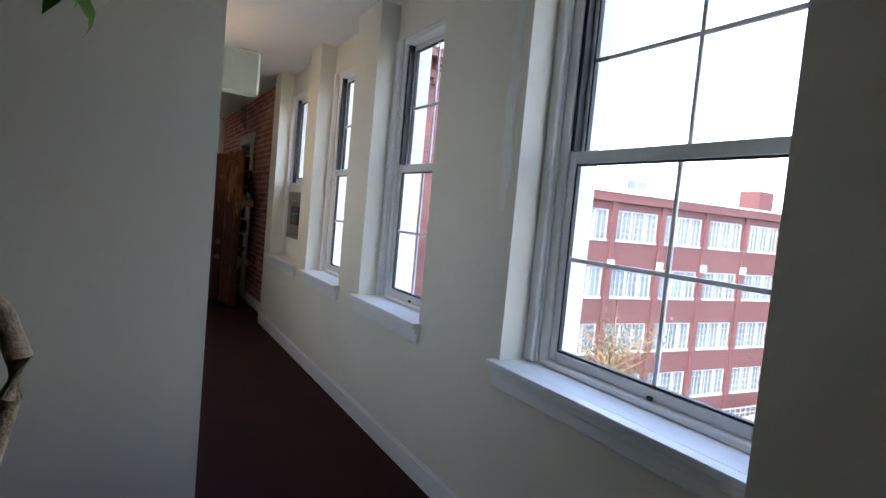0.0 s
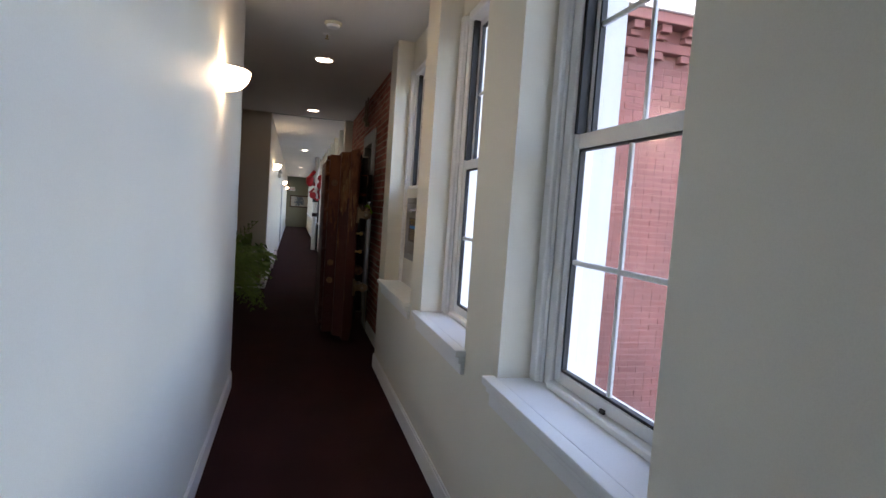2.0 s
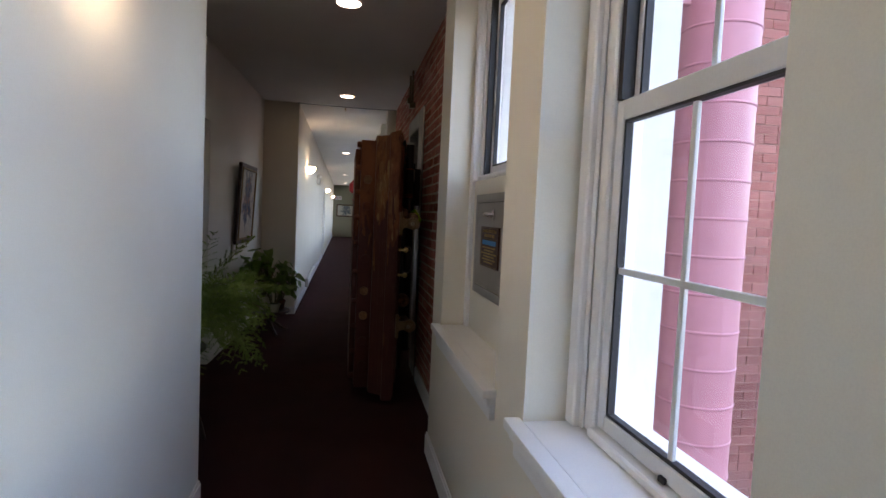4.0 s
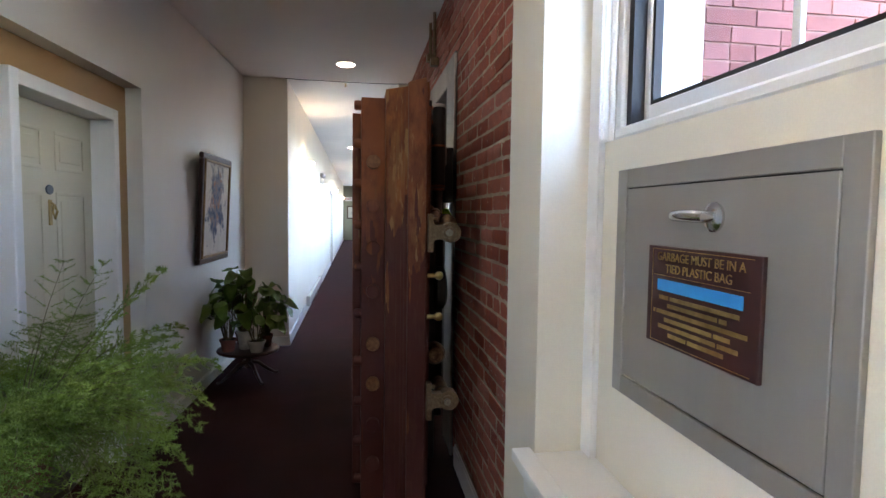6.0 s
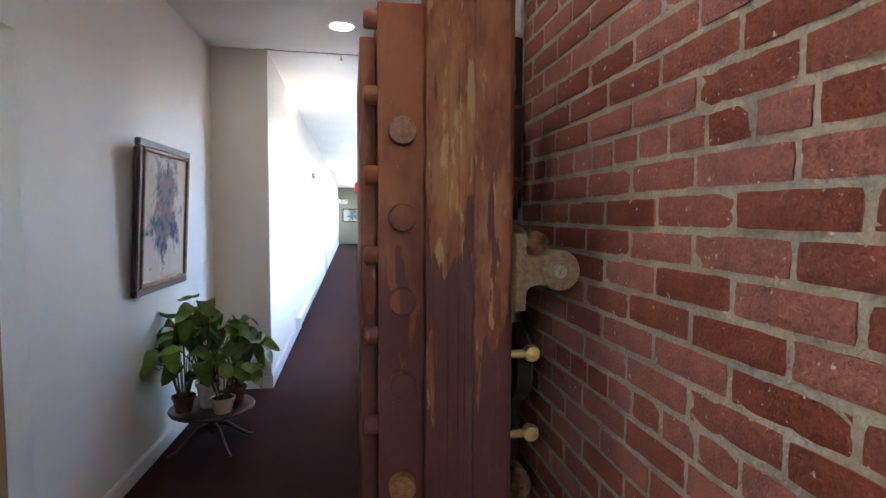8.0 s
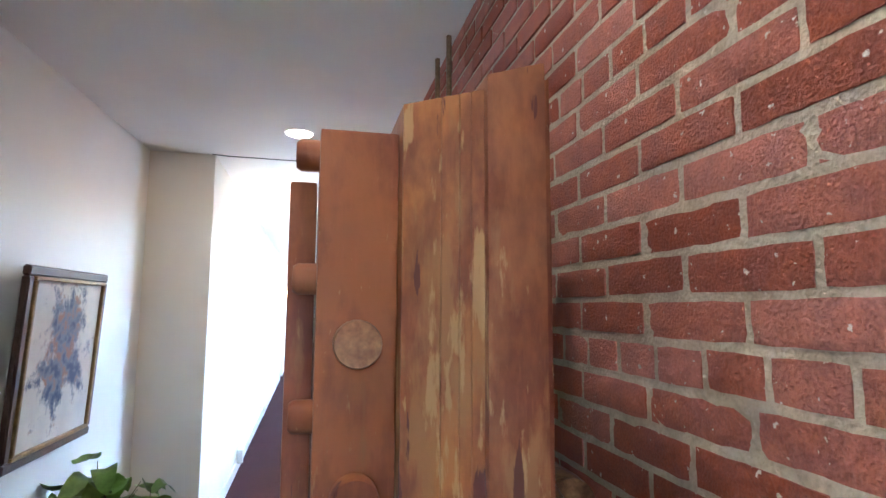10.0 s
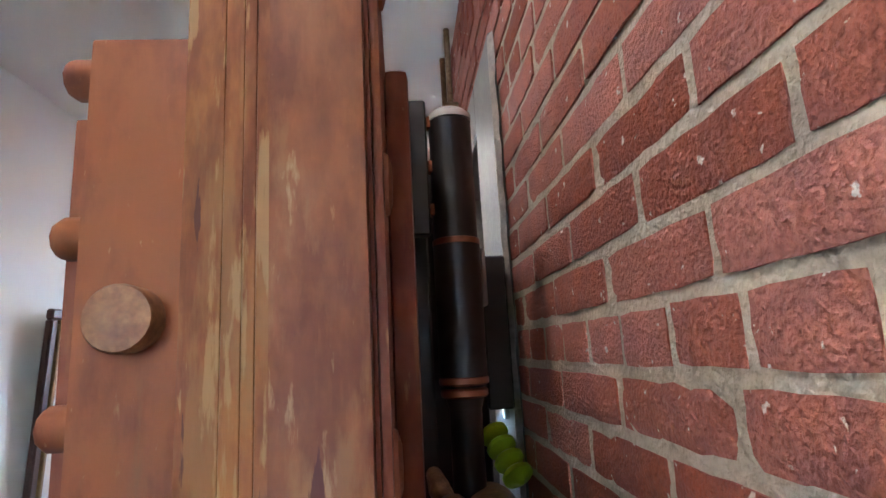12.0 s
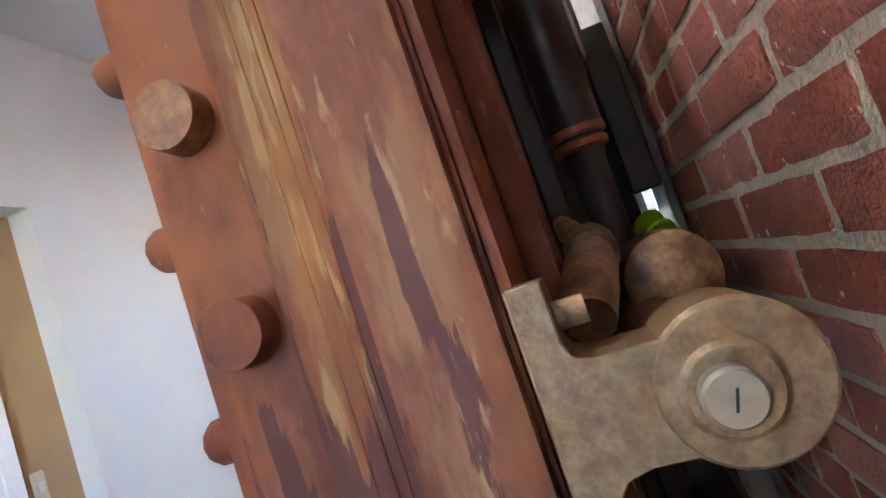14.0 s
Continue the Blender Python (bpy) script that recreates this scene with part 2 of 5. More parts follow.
GOLDWOOD = mat("gilt_wood", (0.34, 0.20, 0.07), 0.4, metal=0.3, vary=0.2, scale=20, bump=0.2)
DOORPAINT = mat("door_paint", (0.66, 0.61, 0.45), 0.4, vary=0.03, scale=2, fine=160, bump=0.08)
LEAF = mat("leaf_green", (0.22, 0.36, 0.06), 0.35, vary=0.16, scale=9, fine=40, bump=0.15, random_tint=0.35)
FERN = mat("fern_green", (0.25, 0.36, 0.055), 0.6, vary=0.2, scale=6, bump=0.05, random_tint=0.35)
PATCH = mat("patch_paint", (0.84, 0.82, 0.76), 0.5, vary=0.04, scale=6, fine=120, bump=0.1)
STEMS = mat("plant_stem", (0.16, 0.14, 0.05), 0.6, vary=0.2, scale=20)
TERRA = mat("terracotta", (0.24, 0.10, 0.06), 0.75, vary=0.14, scale=12, bump=0.3)
CERAMIC = mat("cream_ceramic", (0.62, 0.58, 0.50), 0.25, vary=0.05, scale=10, bump=0.05)
SOIL = mat("potting_soil", (0.035, 0.022, 0.014), 0.95, vary=0.3, scale=40, bump=0.9, depth=0.01)
BARK = mat("pale_bark", (0.40, 0.27, 0.16), 0.8, vary=0.25, scale=18, fine=90, bump=0.8, depth=0.006)
RED = mat("red_paint", (0.52, 0.018, 0.022), 0.3, vary=0.08, scale=10, bump=0.05)
ASPHALT = mat("asphalt", (0.055, 0.055, 0.058), 0.9, vary=0.15, scale=0.4, fine=20, bump=0.3)
HEATER = mat("heater_enamel", (0.70, 0.69, 0.64), 0.4, vary=0.04, bump=0.04)
PANEFAR = mat("far_pane", (0.13, 0.19, 0.23), 0.18, vary=0.3, scale=0.35, fine=3, bump=0.02, tint=(0.08, 0.12, 0.14), spec=0.5)
ROOFING = mat("slate_grey", (0.12, 0.13, 0.14), 0.8, vary=0.1, scale=2)
TREELEAF = mat("spring_leaf", (0.13, 0.115, 0.04), 0.7, vary=0.2, scale=2, random_tint=0.3)

# ---- mesh helpers ----


def box(bm, x0, x1, y0, y1, z0, z1, bevel=0.0, seg=1):
    r = bmesh.ops.create_cube(bm, size=1)
    for v in r["verts"]:
        v.co = Vector(((x0 + x1) / 2 + v.co.x * (x1 - x0), (y0 + y1) / 2 + v.co.y * (y1 - y0), (z0 + z1) / 2 + v.co.z * (z1 - z0)))
    if bevel:
        edges = list({e for v in r["verts"] for e in v.link_edges})
        bmesh.ops.bevel(bm, geom=edges, offset=bevel, segments=seg, profile=0.7, affect="EDGES")


def rod(bm, a, b, r0, r1=None, seg=12, caps=True):
    a, b = Vector(a), Vector(b)
    d = b - a
    m = Matrix.Translation((a + b) / 2) @ d.to_track_quat("Z", "Y").to_matrix().to_4x4()
    bmesh.ops.create_cone(bm, cap_ends=caps, segments=seg, radius1=r0, radius2=r0 if r1 is None else r1, depth=d.length, matrix=m)


def lathe(bm, profile, at=(0, 0, 0), seg=20, axis="z"):
    """A turned shape from (radius, height) pairs."""
    rings = []
    for r, h in profile:
        ring = []
        for i in range(seg):
            a = 2 * math.pi * i / seg
            p = (r * math.cos(a), r * math.sin(a), h)
            if axis == "y":
                p = (p[0], -p[2], p[1])
            if axis == "x":
                p = (-p[2], p[0], p[1])
            ring.append(bm.verts.new(Vector(at) + Vector(p)))
        rings.append(ring)
    for lo, hi in zip(rings, rings[1:]):
        for i in range(seg):
            bm.faces.new((lo[i], lo[(i + 1) % seg], hi[(i + 1) % seg], hi[i]))
    bm.faces.new(rings[0][::-1])
    bm.faces.new(rings[-1])
    bmesh.ops.recalc_face_normals(bm, faces=bm.faces)


def tube(bm, pts, r, seg=7):
    """A bent rod through pts; r may be one radius or one for each point."""
    pts = [Vector(p) for p in pts]
    rs = r if isinstance(r, (list, tuple)) else [r] * len(pts)
    rings = []
    for i, p in enumerate(pts):
        d = (pts[min(i + 1, len(pts) - 1)] - pts[max(i - 1, 0)]).normalized()
        q = d.to_track_quat("Z", "Y")
        rings.append([bm.verts.new(p + q @ Vector((rs[i] * math.cos(2 * math.pi * k / seg), rs[i] * math.sin(2 * math.pi * k / seg), 0))) for k in range(seg)])
    for lo, hi in zip(rings, rings[1:]):
        for k in range(seg):
            bm.faces.new((lo[k], lo[(k + 1) % seg], hi[(k + 1) % seg], hi[k]))
    bm.faces.new(rings[0][::-1])
    bm.faces.new(rings[-1])


def mesh(bm, name, material, smooth=False):
    me = bpy.data.meshes.new(name)
    bm.normal_update()
    bm.to_mesh(me)
    bm.free()
    me.materials.append(material)
    if smooth:
        me.shade_smooth()
        me.set_sharp_from_angle(angle=radians(38))
    return me


def part(name, bm, material, parent=None, label="", smooth=False):
    ob = new(name, mesh(bm, name, material, smooth))
    if parent is not None:
        ob.parent = parent
    if label:
        ob["label"] = label
    return ob


def boxes(name, material, parent, rows, bevel=0.0, label=""):
    bm = bmesh.new()
    for r in rows:
        box(bm, *r, bevel)
    return part(name, bm, material, parent, label)


def thing(name, label, category, group="", kind="", at=(0, 0, 0)):
    ob = new(name)
    ob.location = at
    ob.empty_display_size = 0.1
    return tagged(ob, label, category, group, kind)


def structure(name, material, rows, label, category, bevel=0.0):
    ob = boxes(name, material, None, rows, bevel)
    return tagged(ob, label, category, kind="structure")


# ---- plan ----
CEIL_Z = 3.02
WALL_E = 1.52          # inner face of the window wall
OUT_E = 1.875          # its outer face
FRAME_X = 1.69         # inner face of the window units
SILL_Z = 0.893
HEAD_Z = 2.76
SHORT_Z = 1.718         # bottom of the short window over the chute
WALL_W = 0.27          # inner face of the corridor's other wall
BRICK_X = 1.645
BRICK_Y0, JOG_Y, END_Y = 6.885, 11.60, 36.2
LEFT_END = 6.36
ENTRY_Y = 1.865         # wall at the corridor's entrance; its corner stands 23 mm back
FAR_WINDOWS = [11.92 + 1.32 * i for i in range(18)]
RECESSES = [(0.60, 1.97), (2.77, 3.73), (4.17, 5.11), (5.44, 6.59)] + [(y, y + 0.98) for y in FAR_WINDOWS]


def lettering(name, text, size, material, parent, m, label=""):
    """Raised letters in the built-in font, as a mesh."""
    cu = bpy.data.curves.new(name, "FONT")
    cu.body, cu.size, cu.extrude, cu.align_x, cu.align_y = text, size, 0.0008, "CENTER", "CENTER"
    tmp = bpy.data.objects.new(name, cu)
    scene.collection.objects.link(tmp)
    bpy.context.view_layer.update()
    me = bpy.data.meshes.new_from_object(tmp.evaluated_get(bpy.context.evaluated_depsgraph_get()))
    bpy.data.objects.remove(tmp)
    me.materials.clear()
    me.materials.append(material)
    me.transform(m)
    ob = new(name, me)
    ob.parent = parent
    if label:
        ob["label"] = label
    return ob

# ---- floor, ceiling, walls ----
structure("floor", CARPET, [(-3.2, 1.64, -2.8, 1.93, -0.2, 0), (-0.9, 1.80, 1.93, 37, -0.2, 0)], "dark maroon cut-pile carpet on the corridor floor", "carpet")
structure("ceiling", CEIL, [(-3.2, 2.06, -2.8, 1.93, CEIL_Z, CEIL_Z + 0.2), (-0.9, 2.06, 1.93, 37, CEIL_Z, CEIL_Z + 0.2)], "smooth off-white painted corridor ceiling", "ceiling")

rows = []
edge = -2.8
for y0, y1 in RECESSES[:4]:
    rows.append((WALL_E, OUT_E, edge, y0, 0, CEIL_Z))
    rows.append((WALL_E, OUT_E, y0, y1, 0, SILL_Z - 0.04))
    rows.append((FRAME_X - 0.02, OUT_E, y0, y1, HEAD_Z, CEIL_Z))
    edge = y1
rows.append((WALL_E, OUT_E, edge, BRICK_Y0, 0, CEIL_Z))
structure("wall_east", PAINT, rows, "cream painted window wall with deep piers", "wall")
rows = []
edge = JOG_Y + 0.05
for y0, y1 in RECESSES[4:]:
    rows.append((WALL_E, OUT_E, edge, y0, 0, CEIL_Z))
    rows.append((WALL_E, OUT_E, y0, y1, 0, SILL_Z - 0.04))
    rows.append((FRAME_X - 0.02, OUT_E, y0, y1, HEAD_Z, CEIL_Z))
    edge = y1
rows.append((WALL_E, OUT_E, edge, 36.4, 0, CEIL_Z))
structure("wall_east_far", PAINT, rows, "cream painted window wall of the far corridor", "wall")

structure("wall_lobby_pier", PAINT, [(1.35, WALL_E, -2.8, 0.72, 0, CEIL_Z)], "cream painted pier before the first window", "wall")
west = structure("wall_west", COOLWHITE, [(-0.25, WALL_W, ENTRY_Y + 0.03, 3.0, 0, CEIL_Z), (-0.25, WALL_W, 3.0, LEFT_END, 0, CEIL_Z)], "cool white painted corridor wall lit by the windows", "wall")
structure("wall_entry", GREIGE, [(-3.2, -0.25, ENTRY_Y, 2.13, 0, CEIL_Z), (-0.25, WALL_W - 0.023, ENTRY_Y, ENTRY_Y + 0.03, 0, CEIL_Z)], "warm greige painted wall at the corridor's entrance", "wall")
structure("wall_south", PAINT, [(-3.4, 2.06, -3.0, -2.8, 0, CEIL_Z)], "plain cream painted wall", "wall")
structure("wall_lobby", PAINT, [(-3.4, -3.2, -2.8, 2.25, 0, CEIL_Z)], "plain cream painted wall", "wall")
structure("wall_west_far", PAINT, [(-0.02, WALL_W, JOG_Y + 0.01, 21.4, 0, CEIL_Z), (-0.02, WALL_W, 22.4, 36.4, 0, CEIL_Z), (-0.02, WALL_W, 21.4, 22.4, 2.1, CEIL_Z), (-0.1, 0.17, 21.4, 22.4, 0, 2.1)], "long cream wall brightly lit by the far windows", "wall")
structure("wall_north", OLIVE, [(-0.3, 2.2, END_Y, END_Y + 0.2, 0, CEIL_Z)], "olive painted wall closing the far end", "wall")

# wall beside the vault: a slight splay, with the recess of the flat's door
SPLAY = math.atan2(0.10, 2.6)


def splay(x, y):
    """The x of a point that lies x from the splayed wall at y."""
    return -0.305 + (y - 9.0) * math.tan(SPLAY) + x


def splayed(name, material, rows, label, category):
    bm = bmesh.new()
    for r in rows:
        box(bm, *r)
    for v in bm.verts:
        v.co.x = splay(v.co.x, v.co.y)
    return tagged(part(name, bm, material), label, category, kind="structure")


REC_Y = 8.97
splayed("wall_alcove", COOLWHITE, [(-0.3, 0, REC_Y, JOG_Y, 0, CEIL_Z), (-0.3, 0, LEFT_END, REC_Y, 2.30, CEIL_Z), (-0.3, 0, LEFT_END, 7.52, 0, 2.30)], "cool white painted wall with a picture on it", "wall")
splayed("wall_door_recess", TAN, [(-0.3, -0.095, 8.735, REC_Y, 0, 2.296), (-0.3, -0.095, 7.52, 7.755, 0, 2.296), (-0.3, -0.095, 7.755, 8.735, 2.09, 2.296)], "tan painted back of the door recess", "wall")
structure("wall_jog", PAINT, [(-0.5, WALL_W - 0.002, JOG_Y, JOG_Y + 0.008, 0, CEIL_Z)], "cream painted return of the corridor wall", "wall")
structure("wall_alcove_back", PAINT, [(-0.9, -0.62, LEFT_END - 0.2, JOG_Y + 0.3, 0, CEIL_Z), (-0.62, -0.25, LEFT_END - 0.2, LEFT_END, 0, CEIL_Z)], "plain cream painted wall", "wall")


def baseboard(x, y0, y1, side, name="baseboard", height=0.135):
    """A moulded skirting along y on a wall's face at x; side is the way it stands out."""
    bm = bmesh.new()
    a, b = sorted((x, x + side * 0.014))
    box(bm, a, b, y0, y1, 0, height - 0.018)
    a, b = sorted((x, x + side * 0.009))
    box(bm, a, b, y0, y1, height - 0.018, height, 0.003)
    return tagged(part(name, bm, WHITE), "white painted wooden baseboard", "baseboard", kind="structure")


baseboard(WALL_E, -2.8, BRICK_Y0 + 0.014, -1)
baseboard(WALL_W, 3.0, LEFT_END, 1)
skirt = baseboard(WALL_W, ENTRY_Y - 0.01, 3.0, 1)
for ob in (west, skirt):
    for v in ob.data.vertices:
        if v.co.x > 0 and v.co.y < 2.9:
            v.co.x -= 0.023
baseboard(BRICK_X - 0.004, BRICK_Y0, 8.4, -1)
baseboard(WALL_W, JOG_Y - 0.012, 21.33, 1)
baseboard(WALL_W, 22.47, END_Y, 1)
baseboard(WALL_E, JOG_Y + 0.05, END_Y, -1)
ob = splayed("baseboard", WHITE, [(0, 0.014, REC_Y - 0.013, JOG_Y, 0, 0.09), (0, 0.009, REC_Y - 0.009, JOG_Y, 0.09, 0.105), (-0.095, 0, REC_Y - 0.013, REC_Y - 0.001, 0, 0.105)], "white painted wooden baseboard", "baseboard")
structure("baseboard", WHITE, [(-0.21, WALL_W, JOG_Y - 0.014, JOG_Y, 0, 0.105), (WALL_E, BRICK_X, BRICK_Y0 + 0.001, BRICK_Y0 + 0.014, 0, 0.105)], "white painted wooden baseboard", "baseboard")
structure("baseboard", WHITE, [(-3.2, WALL_W - 0.009, ENTRY_Y - 0.014, ENTRY_Y, 0, 0.105)], "white painted wooden baseboard", "baseboard")

# ---- windows ----


def sill(y0, y1):
    bm = bmesh.new()
    box(bm, WALL_E - 0.0012, FRAME_X + 0.01, y0 + 0.002, y1 - 0.002, SILL_Z - 0.032, SILL_Z, 0.006, 2)
    box(bm, WALL_E - 0.055, WALL_E - 0.001, y0 - 0.035, y1 + 0.035, SILL_Z - 0.032, SILL_Z + 0.0005, 0.007, 2)
    box(bm, WALL_E - 0.036, WALL_E - 0.001, y0 - 0.028, y1 + 0.028, SILL_Z - 0.063, SILL_Z - 0.033, 0.006, 2)
    box(bm, WALL_E - 0.022, WALL_E - 0.001, y0 - 0.022, y1 + 0.022, SILL_Z - 0.118, SILL_Z - 0.064, 0.004, 2)
    return tagged(part("window_sill", bm, WHITE), "white painted wooden window sill with moulded apron", "window sill", kind="structure")


def window(number, y0, y1, bottom=SILL_Z, near=True):
    """A white double-hung window: moulded casing, outer upper sash, inner lower sash, bars and panes."""
    win = thing("window_%d" % number, "white double-hung window with grid bars, closed", "window", kind="structure", at=(FRAME_X, y0, bottom))
    o = Vector((FRAME_X, y0, bottom))
    short = bottom > 1.2
    w, h = y1 - y0, HEAD_Z - bottom
    m = 0.10 if short else 0.124

    def put(name, rows, material, parent=win, bevel=0.003, label=""):
        bm = bmesh.new()
        for r in rows:
            box(bm, *r, bevel)
        return part(name, bm, material, parent, label)

    put("window_frame", [(-0.035, 0.0, 0, 0.06, 0, h), (0.0, 0.10, 0, m, 0, h), (-0.035, 0, w - 0.06, w, 0, h), (0.0, 0.10, w - m, w, 0, h),
                         (-0.02, 0.10, m, w - m, h - 0.05, h), (-0.02, 0.10, m, w - m, 0, 0.028),
                         (-0.016, 0, w - 0.074, w - 0.06, 0, h), (-0.016, 0, 0.06, 0.074, 0, h)], WHITE, bevel=0.006)
    mid = h * 0.495

    def sash(name, x, z0, z1, top, low):
        a, b = m + 0.003, w - m - 0.003
        s = put(name, [(x, x + 0.03, a, a + 0.04, z0, z1), (x, x + 0.03, b - 0.04, b, z0, z1), (x, x + 0.03, a + 0.04, b - 0.04, z1 - top, z1), (x, x + 0.03, a + 0.04, b - 0.04, z0, z0 + low)], SASH)
        put("gasket", [(x + 0.005, x + 0.026, a + 0.04, a + 0.05, z0 + low, z1 - top), (x + 0.005, x + 0.026, b - 0.05, b - 0.04, z0 + low, z1 - top),
                       (x + 0.005, x + 0.026, a + 0.05, b - 0.05, z1 - top - 0.008, z1 - top), (x + 0.005, x + 0.026, a + 0.05, b - 0.05, z0 + low, z0 + low + 0.01)], GASKET, s, 0)
        c, zc = w / 2, (z0 + low + z1 - top) / 2
        put("glazing_bar", [(x + 0.009, x + 0.021, c - 0.009, c + 0.009, z0 + low, z1 - top)], SASH, s, 0.002)
        if not short:
            put("glazing_bar", [(x + 0.0085, x + 0.0215, a + 0.05, b - 0.05, zc - 0.009, zc + 0.009)], SASH, s, 0.002)
        pane = put("pane", [(x + 0.013, x + 0.017, a + 0.045, b - 0.045, z0 + low, z1 - top)], GLASS, s, 0)
        pane.visible_shadow = False
        return s

    if short:
        sash("sash", 0.045, 0.03, h - 0.05, 0.04, 0.05)
        put("track", [(0.012, 0.045, m + 0.0005, m + 0.024, 0.028, h - 0.05), (0.012, 0.045, w - m - 0.024, w - m - 0.0005, 0.028, h - 0.05)], GASKET, win, 0)
    else:
        sash("upper_sash", 0.05, mid - 0.005, h - 0.05, 0.035, 0.04)
        lower = sash("lower_sash", 0.012, 0.03, mid + 0.045, 0.055, 0.045)
        put("track", [(0.012, 0.05, m + 0.0005, m + 0.024, mid + 0.05, h - 0.05), (0.012, 0.05, w - m - 0.024, w - m - 0.0005, mid + 0.05, h - 0.05)], GASKET, win, 0)
        put("sash_lock", [(0.001, 0.012, w / 2 - 0.012, w / 2 + 0.012, 0.03, 0.045)], GASKET, lower, 0.002)
    # sunlit outer lining of the thick wall
    put("outer_reveal", [(0.10, OUT_E - FRAME_X + 0.025, w - 0.10, w + 0.001, -0.02, h), (0.10, OUT_E - FRAME_X + 0.025, -0.001, 0.10, -0.02, h), (0.10, OUT_E - FRAME_X + 0.06, -0.02, w + 0.02, -0.08, -0.021)], STONE, win, 0, "white outer window reveal")
    return win


for i, (y0, y1) in enumerate(RECESSES):
    sill(y0, y1)
    if i == 3:
        window(i + 1, y0, y1, SHORT_Z)
        structure("wall_panel", PAINT, [(FRAME_X - 0.02, OUT_E, y0, y1, SILL_Z - 0.04, SHORT_Z)], "cream painted panel under a short window", "wall panel")
        for a, b in ((y1 - 0.060, y1), (y0, y0 + 0.060)):
            structure("trim", WHITE, [(FRAME_X - 0.041, FRAME_X - 0.0352, a, b, SILL_Z + 0.001, HEAD_Z), (FRAME_X - 0.0351, FRAME_X - 0.0201, a + 0.003, b - 0.003, SILL_Z + 0.001, SHORT_Z - 0.001)], "white painted casing strip beside the chute and the short window", "trim", 0.002)
    elif i < 5:
        window(i + 1, y0, y1)
        if i == 4:
            far_window = scene.objects["window_5"]
    else:
        w = copy_thing(far_window, pose(FRAME_X, y0, SILL_Z))
        w.name = "window_%d" % (i + 1)

# ---- brick wall of the vault ----
COURSE, LENGTH, JOINT = 0.0746, 0.2435, 0.0145
VAULT_Y0, VAULT_Y1, VAULT_Z1 = 8.56, 9.72, 2.53
brick_wall = thing("wall_brick", "red brick wall with thick grey mortar joints", "brick wall", kind="structure", at=(BRICK_X, BRICK_Y0, 0))
bm = bmesh.new()
for r in ((0.0046, 0.4, 0, VAULT_Y0 - BRICK_Y0, 0, CEIL_Z), (0.0046, 0.4, VAULT_Y1 - BRICK_Y0, JOG_Y + 0.05 - BRICK_Y0, 0, CEIL_Z), (0.0046, 0.4, VAULT_Y0 - BRICK_Y0, VAULT_Y1 - BRICK_Y0, VAULT_Z1, CEIL_Z)):
    box(bm, *r)
part("mortar", bm, MORTAR, brick_wall)
rng = random.Random(4)


def brick_mesh(length, height, depth, seed):
    """One worn brick, its face towards -x, with ragged rounded edges, centred on its bed."""
    r = random.Random(seed)
    b = bmesh.new()
    nu, nv = max(4, round(length / 0.034)), 4
    grid = []
    for i in range(nu + 1):
        col = []
        for k in range(nv + 1):
            u, v = i / nu - 0.5, k / nv - 0.5
            side, end = k in (0, nv), i in (0, nu)
            y = u * length * (0.99 if end and side else 1) + r.uniform(-0.0015, 0.0015)
            z = v * height * (0.955 if end and side else 1) + r.uniform(-0.0013, 0.0013)
            col.append(b.verts.new((0.0026 + r.uniform(-0.001, 0.0012) if side or end else r.uniform(-0.0022, 0.0012), y, z)))
        grid.append(col)
    for i in range(nu):
        for k in range(nv):
            b.faces.new((grid[i][k], grid[i][k + 1], grid[i + 1][k + 1], grid[i + 1][k]))
    rim = [grid[i][0] for i in range(nu + 1)] + [grid[nu][k] for k in range(1, nv + 1)] + [grid[i][nv] for i in range(nu - 1, -1, -1)] + [grid[0][k] for k in range(nv - 1, 0, -1)]
    back = [b.verts.new((depth, v.co.y, v.co.z)) for v in rim]
    for i in range(len(rim)):
        b.faces.new((rim[i], back[i], back[(i + 1) % len(rim)], rim[(i + 1) % len(rim)]))
    bmesh.ops.recalc_face_normals(b, faces=b.faces)
    me = mesh(b, "brick", BRICK)
    me.shade_smooth()
    me.set_sharp_from_angle(angle=radians(60))
    return me


